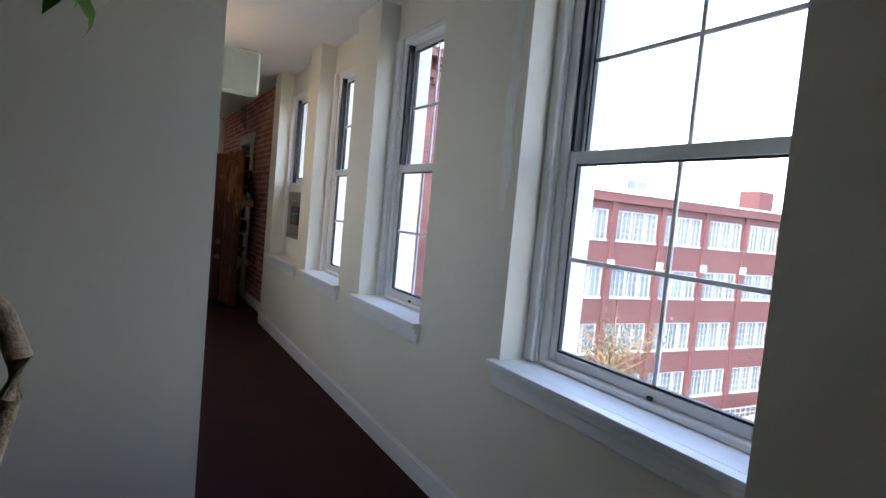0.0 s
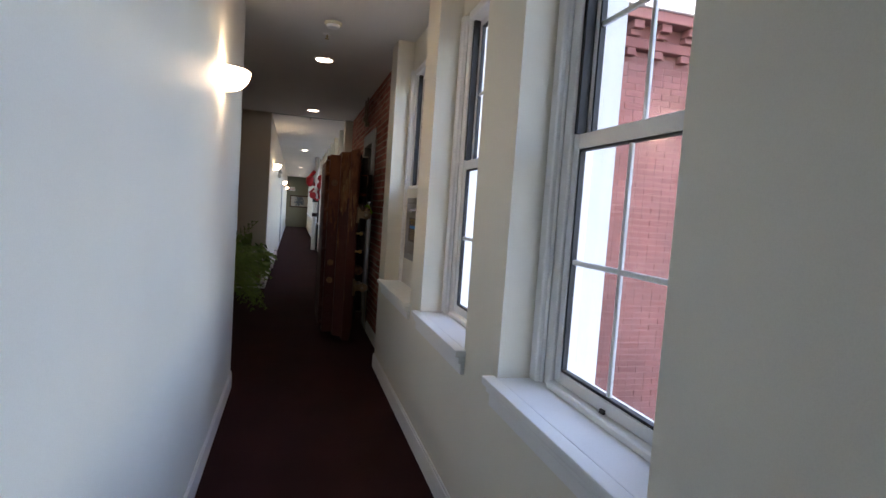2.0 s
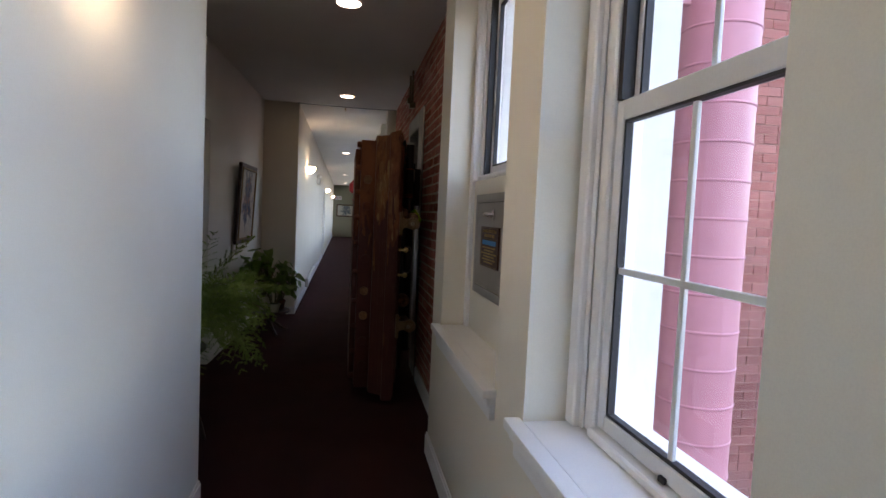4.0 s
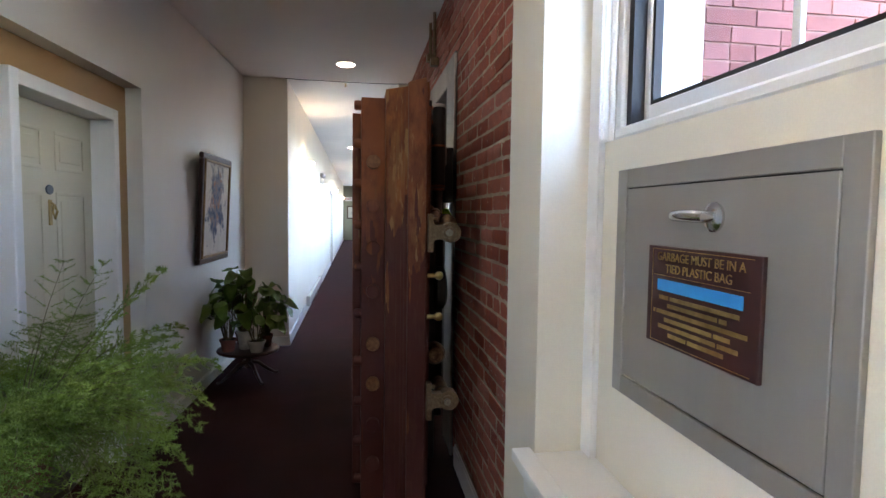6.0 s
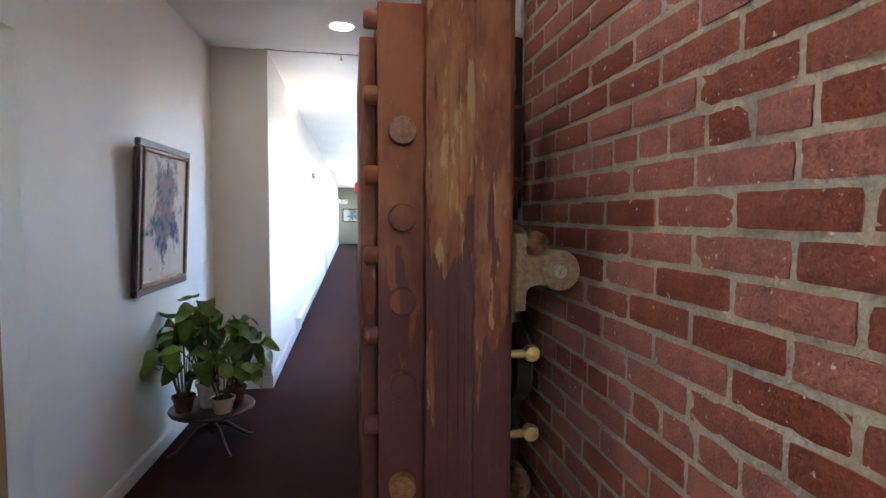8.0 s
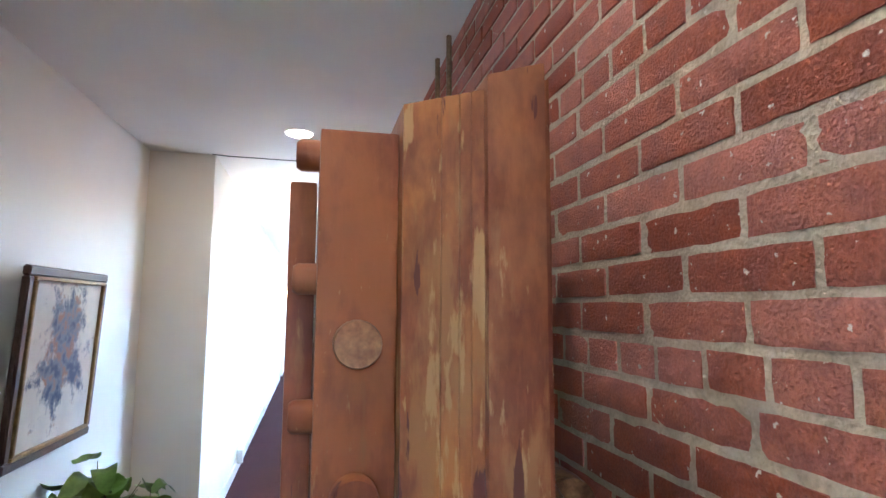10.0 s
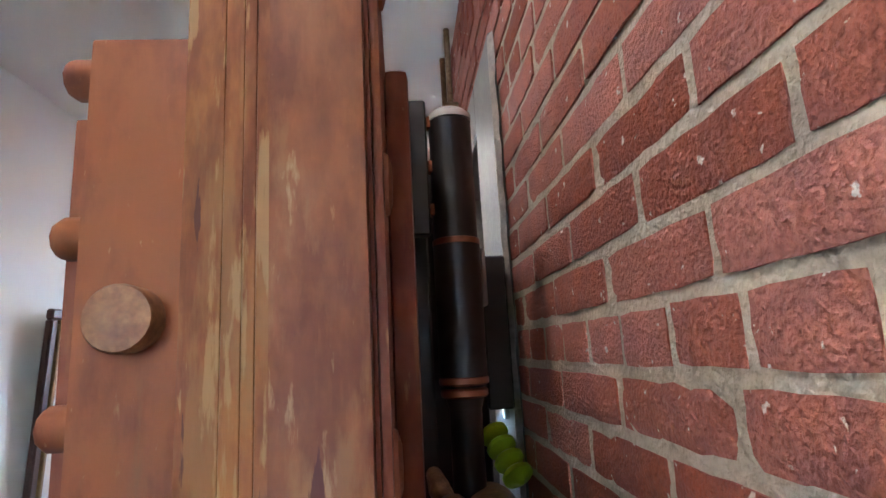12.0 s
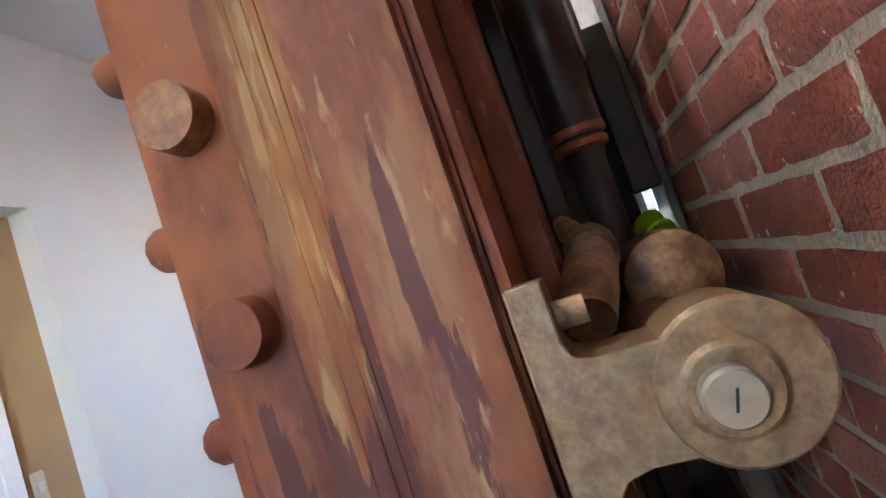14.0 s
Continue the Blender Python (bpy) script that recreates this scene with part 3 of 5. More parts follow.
stretchers = [brick_mesh(LENGTH - JOINT, COURSE - JOINT, 0.03, s) for s in range(14)]
headers = [brick_mesh(LENGTH / 2 - JOINT, COURSE - JOINT, 0.03, 40 + s) for s in range(8)]
halves = {}
far_bricks = bmesh.new()
count = 0
for k in range(40):
    z = k * COURSE + 0.0898
    if z > CEIL_Z - 0.02:
        break
    header = k % 8 == 6
    pitch = LENGTH / 2 if header else LENGTH
    y = (7.577 if header else (7.613, 7.727)[k % 2]) - 8 * pitch
    while y < JOG_Y:
        a, b = max(y, BRICK_Y0), min(y + pitch, JOG_Y + 0.03)
        y += pitch
        for lo, hi in ((a, min(b, VAULT_Y0)), (max(a, VAULT_Y1), b)) if z < VAULT_Z1 else ((a, b),):
            if hi - lo < 0.03:
                continue
            full = abs(hi - lo - pitch) < 1e-4
            place = Vector((rng.uniform(-0.002, 0.002), (lo + hi) / 2 - BRICK_Y0, z + rng.uniform(-0.002, 0.002)))
            if hi <= VAULT_Y0 + 0.001 and count < 330:
                if full:
                    me = rng.choice(headers if header else stretchers)
                else:
                    key = round(hi - lo, 2)
                    me = halves.setdefault(key, brick_mesh(key - JOINT, COURSE - JOINT, 0.03, int(key * 1000)))
                ob = new("brick", me)
                ob.parent, ob.location = brick_wall, place
                ob.rotation_euler = (rng.uniform(-0.012, 0.012), 0, rng.uniform(-0.01, 0.01))
                count += 1
            else:
                box(far_bricks, place.x, 0.03, place.y - (hi - lo - JOINT) / 2, place.y + (hi - lo - JOINT) / 2, place.z - (COURSE - JOINT) / 2, place.z + (COURSE - JOINT) / 2)
part("bricks", far_bricks, BRICK, brick_wall)["kind"] = "stuff"

# ---- vault frame and door ----
vault = thing("vault_frame", "pale steel vault door frame set in the brick wall", "vault frame", at=(BRICK_X, VAULT_Y0, 0))
boxes("jamb", FRAMESTEEL, vault, [(-0.012, 0.3, 0, 0.30, 0, VAULT_Z1)], 0.006)
boxes("jamb", FRAMESTEEL, vault, [(-0.012, 0.3, VAULT_Y1 - VAULT_Y0 - 0.11, VAULT_Y1 - VAULT_Y0, 0, VAULT_Z1)], 0.006)
boxes("head", FRAMESTEEL, vault, [(-0.0115, 0.3, 0.30, VAULT_Y1 - VAULT_Y0 - 0.11, VAULT_Z1 - 0.16, VAULT_Z1)], 0.006)
# black sheet across the opening stands in for the darkness inside the vault
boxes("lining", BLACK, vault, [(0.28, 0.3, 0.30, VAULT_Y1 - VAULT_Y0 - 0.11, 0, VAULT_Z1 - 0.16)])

# two small chrome bars stand in for white reflections on the jamb
for row in ((-0.058, -0.0125, 0.13, 0.15, 1.625, 1.665), (-0.024, -0.0125, 0.075, 0.10, 1.56, 1.63)):
    boxes("latch_bar", CHROME, vault, [row], 0.002, "chrome bar added for a white reflection on the frame")
rp0 = random.Random(17)
pb = bmesh.new()
prev = None
for i in range(58):
    z = i * 0.044
    near, far = -0.030 + rp0.uniform(-0.012, 0.010), 0.012 + rp0.uniform(-0.006, 0.004)
    row = [pb.verts.new((-0.006, near, z)), pb.verts.new((-0.017 + rp0.uniform(-0.002, 0.002), (near + far) / 2, z)), pb.verts.new((-0.0135, far, z))]
    if prev:
        for k in (0, 1):
            pb.faces.new((prev[k], prev[k + 1], row[k + 1], row[k]))
    prev = row
bmesh.ops.solidify(pb, geom=pb.faces[:], thickness=0.008)
part("plaster_edge", pb, PLASTER, vault, "ragged pale plaster round the frame", True)

door = thing("vault_door", "massive stepped steel vault door, brown, scuffed, swung open", "vault door", at=(1.2, 7.8, 0))
DY1 = 8.86


def slab(name, x0, x1, y0, z1, z0, material, label="", bevel=0.006, taper=0.0):
    """One step of the door; taper draws its inner side in."""
    b = bmesh.new()
    box(b, x0 - 1.2, x1 - 1.2, y0 - 7.8, DY1 - 7.8 - (y0 - 7.76), z0, z1, bevel, 2)
    if taper:
        mid_y, mid_z = (y0 + DY1) / 2 - 7.8, (z0 + z1) / 2
        for v in b.verts:
            f = taper * (x1 - 1.2 - v.co.x) / (x1 - x0)
            v.co.y += f if v.co.y < mid_y else -f
            v.co.z += -f if v.co.z > mid_z else f
    return part(name, b, material, door, label, True)


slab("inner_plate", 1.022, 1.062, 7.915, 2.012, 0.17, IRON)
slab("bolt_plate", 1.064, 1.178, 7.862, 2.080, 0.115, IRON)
# the fluted step: an upright profile that leans out towards the face
FLUTES = [(1.1785, 7.829), (1.226, 7.7990), (1.2268, 7.7998), (1.2280, 7.7968), (1.248, 7.7848), (1.2488, 7.7856), (1.2500, 7.7825), (1.262, 7.7755), (1.2628, 7.7763), (1.2640, 7.7732), (1.278, 7.765)]
b = bmesh.new()
rings = []
for z in (0.085, 2.113):
    outline = FLUTES + [(1.278, DY1), (1.1785, DY1 - 0.06)]
    rings.append([b.verts.new((x - 1.2, y - 7.8, z + (1 if z > 1 else -1) * 0.006 * (x - 1.1785) / 0.1)) for x, y in outline])
for i in range(len(rings[0])):
    k = (i + 1) % len(rings[0])
    b.faces.new((rings[0][i], rings[0][k], rings[1][k], rings[1][i]))
b.faces.new(rings[0][::-1])
b.faces.new(rings[1])
bmesh.ops.recalc_face_normals(b, faces=b.faces)
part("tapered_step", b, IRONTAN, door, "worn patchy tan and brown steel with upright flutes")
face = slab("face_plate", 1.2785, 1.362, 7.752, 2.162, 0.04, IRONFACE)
for v in face.data.vertices:
    if v.co.z > 1:
        v.co.z -= 0.026 * (0.162 - v.co.x) / 0.0835
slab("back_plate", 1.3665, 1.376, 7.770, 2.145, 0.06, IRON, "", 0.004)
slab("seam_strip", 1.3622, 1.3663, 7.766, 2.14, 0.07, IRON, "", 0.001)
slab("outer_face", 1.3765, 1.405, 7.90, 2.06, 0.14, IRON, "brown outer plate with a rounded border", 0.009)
for z in (2.10, 1.885, 1.632, 1.18, 0.92, 0.45):
    b = bmesh.new()
    lathe(b, [(0.032, 0.0), (0.030, -0.004), (0.018, -0.0075), (0.0, -0.008)], (0.176, -0.002, z), 20, "x")
    for v in b.verts:
        v.co.y = -0.002 + (v.co.y + 0.002) * 0.55
    part("lug", b, IRONFACE, door, "low oval lug", True)

for z in (1.774, 1.567, 1.364, 1.154, 0.897, 0.70, 0.497, 0.30):
    b = bmesh.new()
    lathe(b, [(0.033, -0.02), (0.033, 0.0275), (0.0315, 0.030), (0.0, 0.0305)], (1.121 - 1.2, 7.862 - 7.8, z), 22, "y")
    part("locking_bolt", b, BOLTFACE if z in (1.774, 0.897, 0.70) else IRON, door, "round locking bolt standing proud", True)
for z in (2.045, 1.864, 1.672, 1.473, 1.272, 1.042, 0.806, 0.603, 0.403, 0.21):
    b = bmesh.new()
    lathe(b, [(0.0235, -0.01), (0.0235, 0.026), (0.019, 0.033), (0.0, 0.034)], (1.064 - 1.2, 7.890 - 7.8, z), 10, "x")
    part("stud", b, IRON, door, "", True)


def hinge(z):
    """A cast hinge arm: flange, filleted arm, round end with a raised boss and slotted pin."""
    b = bmesh.new()
    outline = [(0.173, 0.094), (0.196, 0.094), (0.1965, 0.055), (0.200, 0.046), (0.210, 0.0425), (0.262, 0.042), (0.262, -0.026), (0.222, -0.025), (0.206, -0.029), (0.198, -0.040), (0.1965, -0.085), (0.173, -0.085)]
    f = b.faces.new([b.verts.new((x, -0.068, z + h)) for x, h in outline])
    g = bmesh.ops.extrude_face_region(b, geom=[f])
    for v in g["geom"]:
        if isinstance(v, bmesh.types.BMVert):
            v.co.y = -0.012
    bmesh.ops.recalc_face_normals(b, faces=b.faces)
    bmesh.ops.bevel(b, geom=b.edges[:], offset=0.0012, segments=1, affect="EDGES", clamp_overlap=True)
    h = part("hinge_arm", b, HINGE, door, "pale worn steel hinge arm")
    b = bmesh.new()
    lathe(b, [(0.046, -0.055), (0.0475, -0.052), (0.0475, 0.006), (0.0445, 0.0095), (0.0, 0.010)], (0.2805, -0.060, z + 0.008), 34, "y")
    lathe(b, [(0.029, 0.0), (0.0275, 0.013), (0.024, 0.0165), (0.0, 0.017)], (0.2735, -0.063, z + 0.008), 28, "y")
    part("knuckle", b, HINGE, h, "", True)
    b = bmesh.new()
    lathe(b, [(0.0165, 0.0), (0.0165, 0.010), (0.0145, 0.0125), (0.0, 0.0125)], (0.2705, -0.080, z + 0.008), 24, "y")
    part("pin", b, PINSTEEL, h, "pale pin with a slot", True)
    slot = boxes("pin_slot", BLACK, h, [(-0.0007, 0.0007, -0.0004, 0.0004, -0.0062, 0.0062)])
    slot.matrix_local = pose(0.2705, -0.0929, z + 0.008, 0, 18, 0)
    b = bmesh.new()
    rod(b, (0.194, -0.035, z + 0.068), (0.216, -0.035, z + 0.068), 0.0095, None, 14)
    part("arm_bolt", b, HINGE, h, "", True)
    b = bmesh.new()
    rod(b, (0.273, 0.0, z), (0.273, 0.26, z), 0.035, None, 18)
    part("barrel", b, BRONZE, h, "", True)


hinge(1.437)
hinge(0.632)

# black pressure cylinder on the outer face, with its ribbed guide
R, CYL = 0.037, (1.4775 - 1.2, 8.15 - 7.8, 0)
b = bmesh.new()
lathe(b, [(R * 0.86, 1.672), (R * 0.97, 1.679), (R, 1.692), (R, 1.893), (R * 0.95, 1.902), (R * 0.95, 2.098), (R * 0.8, 2.104)], CYL, 28)
c = part("cylinder", b, BLACK, door, "glossy black upright cylinder", True)
for zz, rr in ((1.682, 1.04), (1.664, 0.98), (1.895, 1.02)):
    b = bmesh.new()
    lathe(b, [(R * rr * 0.9, zz - 0.007), (R * rr, zz - 0.004), (R * rr, zz + 0.004), (R * rr * 0.9, zz + 0.007)], CYL, 28)
    part("band", b, COPPER, c, "copper band", True)
b = bmesh.new()
lathe(b, [(R * 0.98, 2.10), (R * 0.98, 2.110), (R * 0.7, 2.119), (R * 0.3, 2.12)], CYL, 28)
part("cap", b, PALE, c, "pale worn cap", True)
# bolt work, with black boxes extended to block light from the far corridor
boxes("bolt_work", BLACK, door, [(0.2055, 0.238, 0.44, 1.0, 0.25, 2.07), (0.2385, 0.395, 0.90, 0.93, 0.2, 2.0), (0.2055, 0.24, 0.30, 0.439, 0.3, 1.36)], 0.004, "black bolt work housing, extended to block a bright gap")
# added black plate: shuts out the corridor's light beside the cylinder
boxes("backing_plate", BLACK, door, [(0.2385, 0.305, 0.50, 0.53, 1.40, 2.09)], 0.003, "black plate added behind the cylinder to block a bright gap")
boxes("bolt_bar", BLACK, door, [(0.362, 0.418, 0.68, 0.72, 1.60, 1.93)], 0.004, "black upright bar beside the frame")
boxes("guide_plate", BLACK, door, [(0.206, 0.238, 0.335, 0.36, 1.908, 2.135)], 0.003, "dark guide plate")
for z in (2.098, 2.022, 1.950):
    boxes("guide_block", COPPER, door, [(0.2382, 0.250, 0.337, 0.357, z - 0.010, z + 0.010)], 0.002, "small copper block")
boxes("slide_bar", STEEL, door, [(0.326, 0.334, 0.42, 0.45, 1.80, 1.90)], 0.002, "bright steel slide")
# spring and tarnished link under the cylinder
b = bmesh.new()
lathe(b, [(0.024, 1.50), (0.025, 1.52), (0.025, 1.64), (0.030, 1.658)], CYL, 20)
part("valve_body", b, BLACK, door, "", True)
b = bmesh.new()
tube(b, [(0.215, 0.03, 1.487), (0.222, 0.07, 1.505), (0.23, 0.11, 1.52), (0.236, 0.15, 1.53)], [0.020, 0.024, 0.024, 0.021], 16)
tube(b, [(0.236, 0.145, 1.528), (0.238, 0.175, 1.537), (0.238, 0.19, 1.54)], [0.026, 0.026, 0.022], 16)
tube(b, [(0.236, 0.19, 1.54), (0.225, 0.22, 1.56), (0.220, 0.25, 1.572)], [0.013, 0.014, 0.010], 12)
part("link", b, BRONZE, door, "tarnished bronze link", True)
b = bmesh.new()
axis = Vector((0.013, -0.036, -0.030))
turn = axis.to_track_quat("Z", "Y").to_matrix().to_4x4()
for i in range(4):
    disc = bmesh.new()
    lathe(disc, [(0.006, -0.020), (0.026, -0.010), (0.034, -0.003), (0.033, 0.006), (0.012, 0.014), (0.006, 0.020)], (0, 0, 0), 24)
    disc.transform(Matrix.Translation(Vector((1.584 - 1.2, 8.585 - 7.8, 1.536)) + axis * 0.8 * i) @ turn)
    tmp = bpy.data.meshes.new("disc")
    disc.to_mesh(tmp)
    disc.free()
    b.from_mesh(tmp)
    bpy.data.meshes.remove(tmp)
part("plastic_spiral", b, GREEN, door, "lime green plastic coil", True)
b = bmesh.new()
lathe(b, [(0.03, -0.12), (0.047, -0.11), (0.050, 0.03), (0.047, 0.07), (0.024, 0.078)], (1.505 - 1.2, 8.06 - 7.8, 1.483), 26, "y")
part("housing", b, BRONZE, door, "tarnished round housing", True)
# small knobs and the dark hand wheel lower down
for z in (1.235, 1.035):
    b = bmesh.new()
    rod(b, (0.17, 0.0, z), (0.235, 0.0, z), 0.011, None, 12)
    lathe(b, [(0.006, -0.022), (0.019, -0.014), (0.022, 0.0), (0.018, 0.012), (0.0, 0.018)], (0.235, 0.0, z), 16, "y")
    part("knob", b, BRASS, door, "dull brass knob", True)
b = bmesh.new()
lathe(b, [(0.10, -0.03), (0.115, -0.02), (0.115, 0.02), (0.10, 0.03), (0.02, 0.035)], (0.28, 0.30, 1.135), 30, "x")
part("hand_wheel", b, BLACK, door, "dark round hand wheel", True)
b = bmesh.new()
lathe(b, [(0.05, -0.05), (0.055, -0.03), (0.055, 0.03), (0.04, 0.05)], (0.25, 0.22, 0.80), 22, "y")
part("lower_housing", b, BRONZE, door, "tarnished round housing", True)
boxes("link_bar", BLACK, door, [(0.225, 0.26, 0.28, 0.33, 0.2, 1.5)], 0.004)

# ---- lamps ----


def downlight(x, y):
    d = thing("downlight", "round recessed downlight, lit, flush in the ceiling", "ceiling light", "downlights along the corridor", at=(x, y, CEIL_Z))
    b = bmesh.new()
    lathe(b, [(0.105, -0.001), (0.105, -0.006), (0.09, -0.009), (0.085, -0.001)], (0, 0, 0), 28)
    part("trim_ring", b, WHITE, d, "", True)
    b = bmesh.new()
    lathe(b, [(0.083, -0.003), (0.080, -0.0095), (0.04, -0.012), (0.0, -0.0122)], (0, 0, 0), 28)
    part("lens", b, DISC, d, "glowing frosted lens", True)
    return d


for y in (7.62, 10.88, 18.0, 26.5, 33.5):
    downlight(0.93, y)


def sconce(y, z=2.21):
    s = thing("wall_sconce", "half-bowl frosted glass wall sconce, lit", "wall lamp", "sconces along the corridor", at=(WALL_W, y, z))
    b = bmesh.new()
    rings = []
    for i in range(9):
        a = i / 8 * math.pi / 2
        r, h = 0.15 * math.cos(a) ** 0.8 if i < 8 else 0.004, -0.115 * math.sin(a) + 0.05
        rings.append([b.verts.new((max(0.001, r * math.sin(t)) * 0.95 + 0.012, r * math.cos(t), h)) for t in [math.pi * k / 16 for k in range(17)]])
    for lo, hi in zip(rings, rings[1:]):
        for k in range(16):
            b.faces.new((lo[k], lo[k + 1], hi[k + 1], hi[k]))
    bmesh.ops.solidify(b, geom=b.faces[:], thickness=0.006)
    part("bowl", b, LAMPGLASS, s, "glowing white glass half bowl", True)
    boxes("wall_plate", BRASS, s, [(0, 0.012, -0.05, 0.05, -0.05, 0.045)], 0.003)
    return s


for y in (5.13, 13.45, 23.4, 31.8):
    sconce(y)

# ---- outside ----
GROUND_Z = -12.3
structure("ground", ASPHALT, [(-1500, 2500, -1500, 2500, GROUND_Z - 1, GROUND_Z)], "grey asphalt car park far below the windows", "ground")

# own outer wall below and above the corridor, in brick
structure("wall_outer", FARBRICK, [(1.66, OUT_E, -2.8, BRICK_Y0 + 0.6, GROUND_Z, -0.2), (1.66, OUT_E, JOG_Y + 0.2, 37, GROUND_Z, -0.2), (-3.4, OUT_E, -3.0, 37, CEIL_Z + 0.2, CEIL_Z + 0.9)], "red brick outer wall of the mill", "wall")

# brick stair tower that stands out from the window wall
TOWER_Y, TOWER_X1, TOWER_TOP = 7.40, 5.82, 3.55
tower = thing("brick_tower", "red brick stair tower with corbelled cornice beside the windows", "building", at=(OUT_E, TOWER_Y, GROUND_Z))
boxes("wall", OUTMORTAR, tower, [(0.0, TOWER_X1 - OUT_E, 0.008, 4.2, 0, TOWER_TOP - GROUND_Z)])
rt = random.Random(9)
tb = bmesh.new()


def plain_brick(w, h, seed):
    r = random.Random(seed)
    b = bmesh.new()
    box(b, -w / 2, w / 2, 0, 0.05, -h / 2, h / 2)
    for v in b.verts:
        v.co += Vector((r.uniform(-0.002, 0.002), 0, r.uniform(-0.002, 0.002)))
    return mesh(b, "brick", OUTBRICK)


tower_bricks = [plain_brick(0.2315, 0.064, s) for s in range(4)]
tower_heads = [plain_brick(0.110, 0.064, s + 20) for s in range(3)]
count = 0
for k in range(120):
    z = TOWER_TOP - (k + 0.5) * COURSE
    header = k % 7 == 3
    pitch = LENGTH / 2 if header else LENGTH
    x = OUT_E + (0.03, 0.15)[k % 2] - pitch
    while x < TOWER_X1:
        a, b = max(x, OUT_E), min(x + pitch, TOWER_X1)
        x += pitch
        if b - a < 0.05:
            continue
        cx = (a + b) / 2
        y = rt.uniform(-0.003, 0.003)
        if abs(b - a - pitch) < 1e-4 and 2.6 < cx < 4.2 and 0.3 < z < 2.9 and count < 290:
            ob = new("brick", rt.choice(tower_heads if header else tower_bricks))
            ob.parent, ob.location = tower, (cx - OUT_E, y, z - GROUND_Z)
            count += 1
        else:
            box(tb, a + 0.006 - OUT_E, b - 0.006 - OUT_E, y, 0.05, z - 0.032 - GROUND_Z, z + 0.032 - GROUND_Z)
part("bricks", tb, OUTBRICK, tower)["kind"] = "stuff"
top = TOWER_TOP - GROUND_Z
W = TOWER_X1 - OUT_E
boxes("cornice", OUTBRICK, tower, [(0, W + 0.10, -0.10, 4.2, top, top + 0.12), (0, W + 0.24, -0.24, 4.2, top + 0.28, top + 0.40), (0, W + 0.04, -0.04, 4.2, top + 0.12, top + 0.28)], 0.01)
boxes("coping", STONE, tower, [(0, W + 0.28, -0.28, 4.2, top + 0.4, top + 0.52)], 0.01, "pale stone coping")
n = int(W / 0.36)
for i in range(n + 1):
    x = W - i * 0.36
    boxes("corbel", OUTBRICK, tower, [(x - 0.13, x, -0.20, -0.04, top + 0.19, top + 0.279), (x - 0.13, x, -0.14, -0.04, top + 0.125, top + 0.189), (x - 0.12, x - 0.01, -0.09, 0.0, top - 0.08, top - 0.001)], 0.004)

# spiral-seam rubbish chute
chute_pipe = thing("rubbish_chute_pipe", "pink painted spiral-seam rubbish chute outside the windows", "chute pipe", at=(2.76, 6.02, GROUND_Z))
b = bmesh.new()
prof = []
z = 0.0
H = 6.0 - GROUND_Z
while z < H:
    prof.append((0.185, z))
    if 10.5 < z < 17.5:
        prof += [(0.185 - 0.0016 * (k % 2), z + 0.0165 * (k + 1)) for k in range(9)]
    prof += [(0.185, z + 0.165), (0.190, z + 0.170), (0.190, z + 0.176), (0.185, z + 0.181)]
    z += 0.185
lathe(b, prof, (0, 0, 0), 36)
part("pipe", b, PINK, chute_pipe, "", True)
boxes("strap", PINK, chute_pipe, [(-0.70, -0.13, -0.02, 0.02, 14.9, 14.96)], 0.004)
b = bmesh.new()
rod(b, (-0.26, 0.45, 0), (-0.26, 0.45, 13.4), 0.045, None, 14)
part("drain", b, PINK, chute_pipe, "slim pink drain beside the chute", True)

# mill building across the car park
ANG = math.degrees(math.atan2(-0.0666, 0.9978))
mill = thing("mill_building", "four-storey red brick mill with rows of large white windows", "building", at=(28.0, 26.64, GROUND_Z))
mill.matrix_world = pose(28.0, 26.64, GROUND_Z, 0, 0, ANG)
ROOF = 4.1 - GROUND_Z
TOPS = [3.0, -1.0, -4.95, -8.75]
PITCH, WIDE, TALL = 4.72, 3.85, 2.1
X0, X1 = -9.0, 33.0
cols = [1.5 + PITCH * k for k in range(-2, 5)]
rows = []
zs = sorted([t - GROUND_Z for t in TOPS])
lo = 0.0
for t in zs:
    rows.append((X0, X1, 0, 0.5, lo, t - TALL))
    edge = X0
    for c in cols:
        rows.append((edge, c, 0, 0.5, t - TALL, t))
        edge = c + WIDE
    rows.append((edge, X1, 0, 0.5, t - TALL, t))
    lo = t
rows.append((X0, X1, 0, 0.5, lo, ROOF))
rows += [(X0, X1, 12, 12.5, 0, ROOF), (X0, X0 + 0.5, 0.5, 12, 0, ROOF), (X1 - 0.5, X1, 0.5, 12, 0, ROOF)]
boxes("wall", FARBRICK, mill, rows)
boxes("parapet", FARBRICK, mill, [(X0 - 0.2, X1 + 0.2, -0.25, -0.001, ROOF - 0.55, ROOF + 0.08)])
boxes("coping", STONE, mill, [(X0 - 0.25, X1 + 0.25, -0.3, 0.5, ROOF + 0.081, ROOF + 0.2)])
boxes("roof", ROOFING, mill, [(X0, X1, 0.5, 12, ROOF - 0.2, ROOF)])
for c in cols:
    boxes("pilaster", FARBRICK, mill, [(c - 0.66, c - 0.2, -0.16, -0.001, 0, ROOF - 0.56)])
    boxes("stone_block", STONE, mill, [(c - 0.7, c - 0.16, -0.3, -0.161, 11.3, 11.85)])


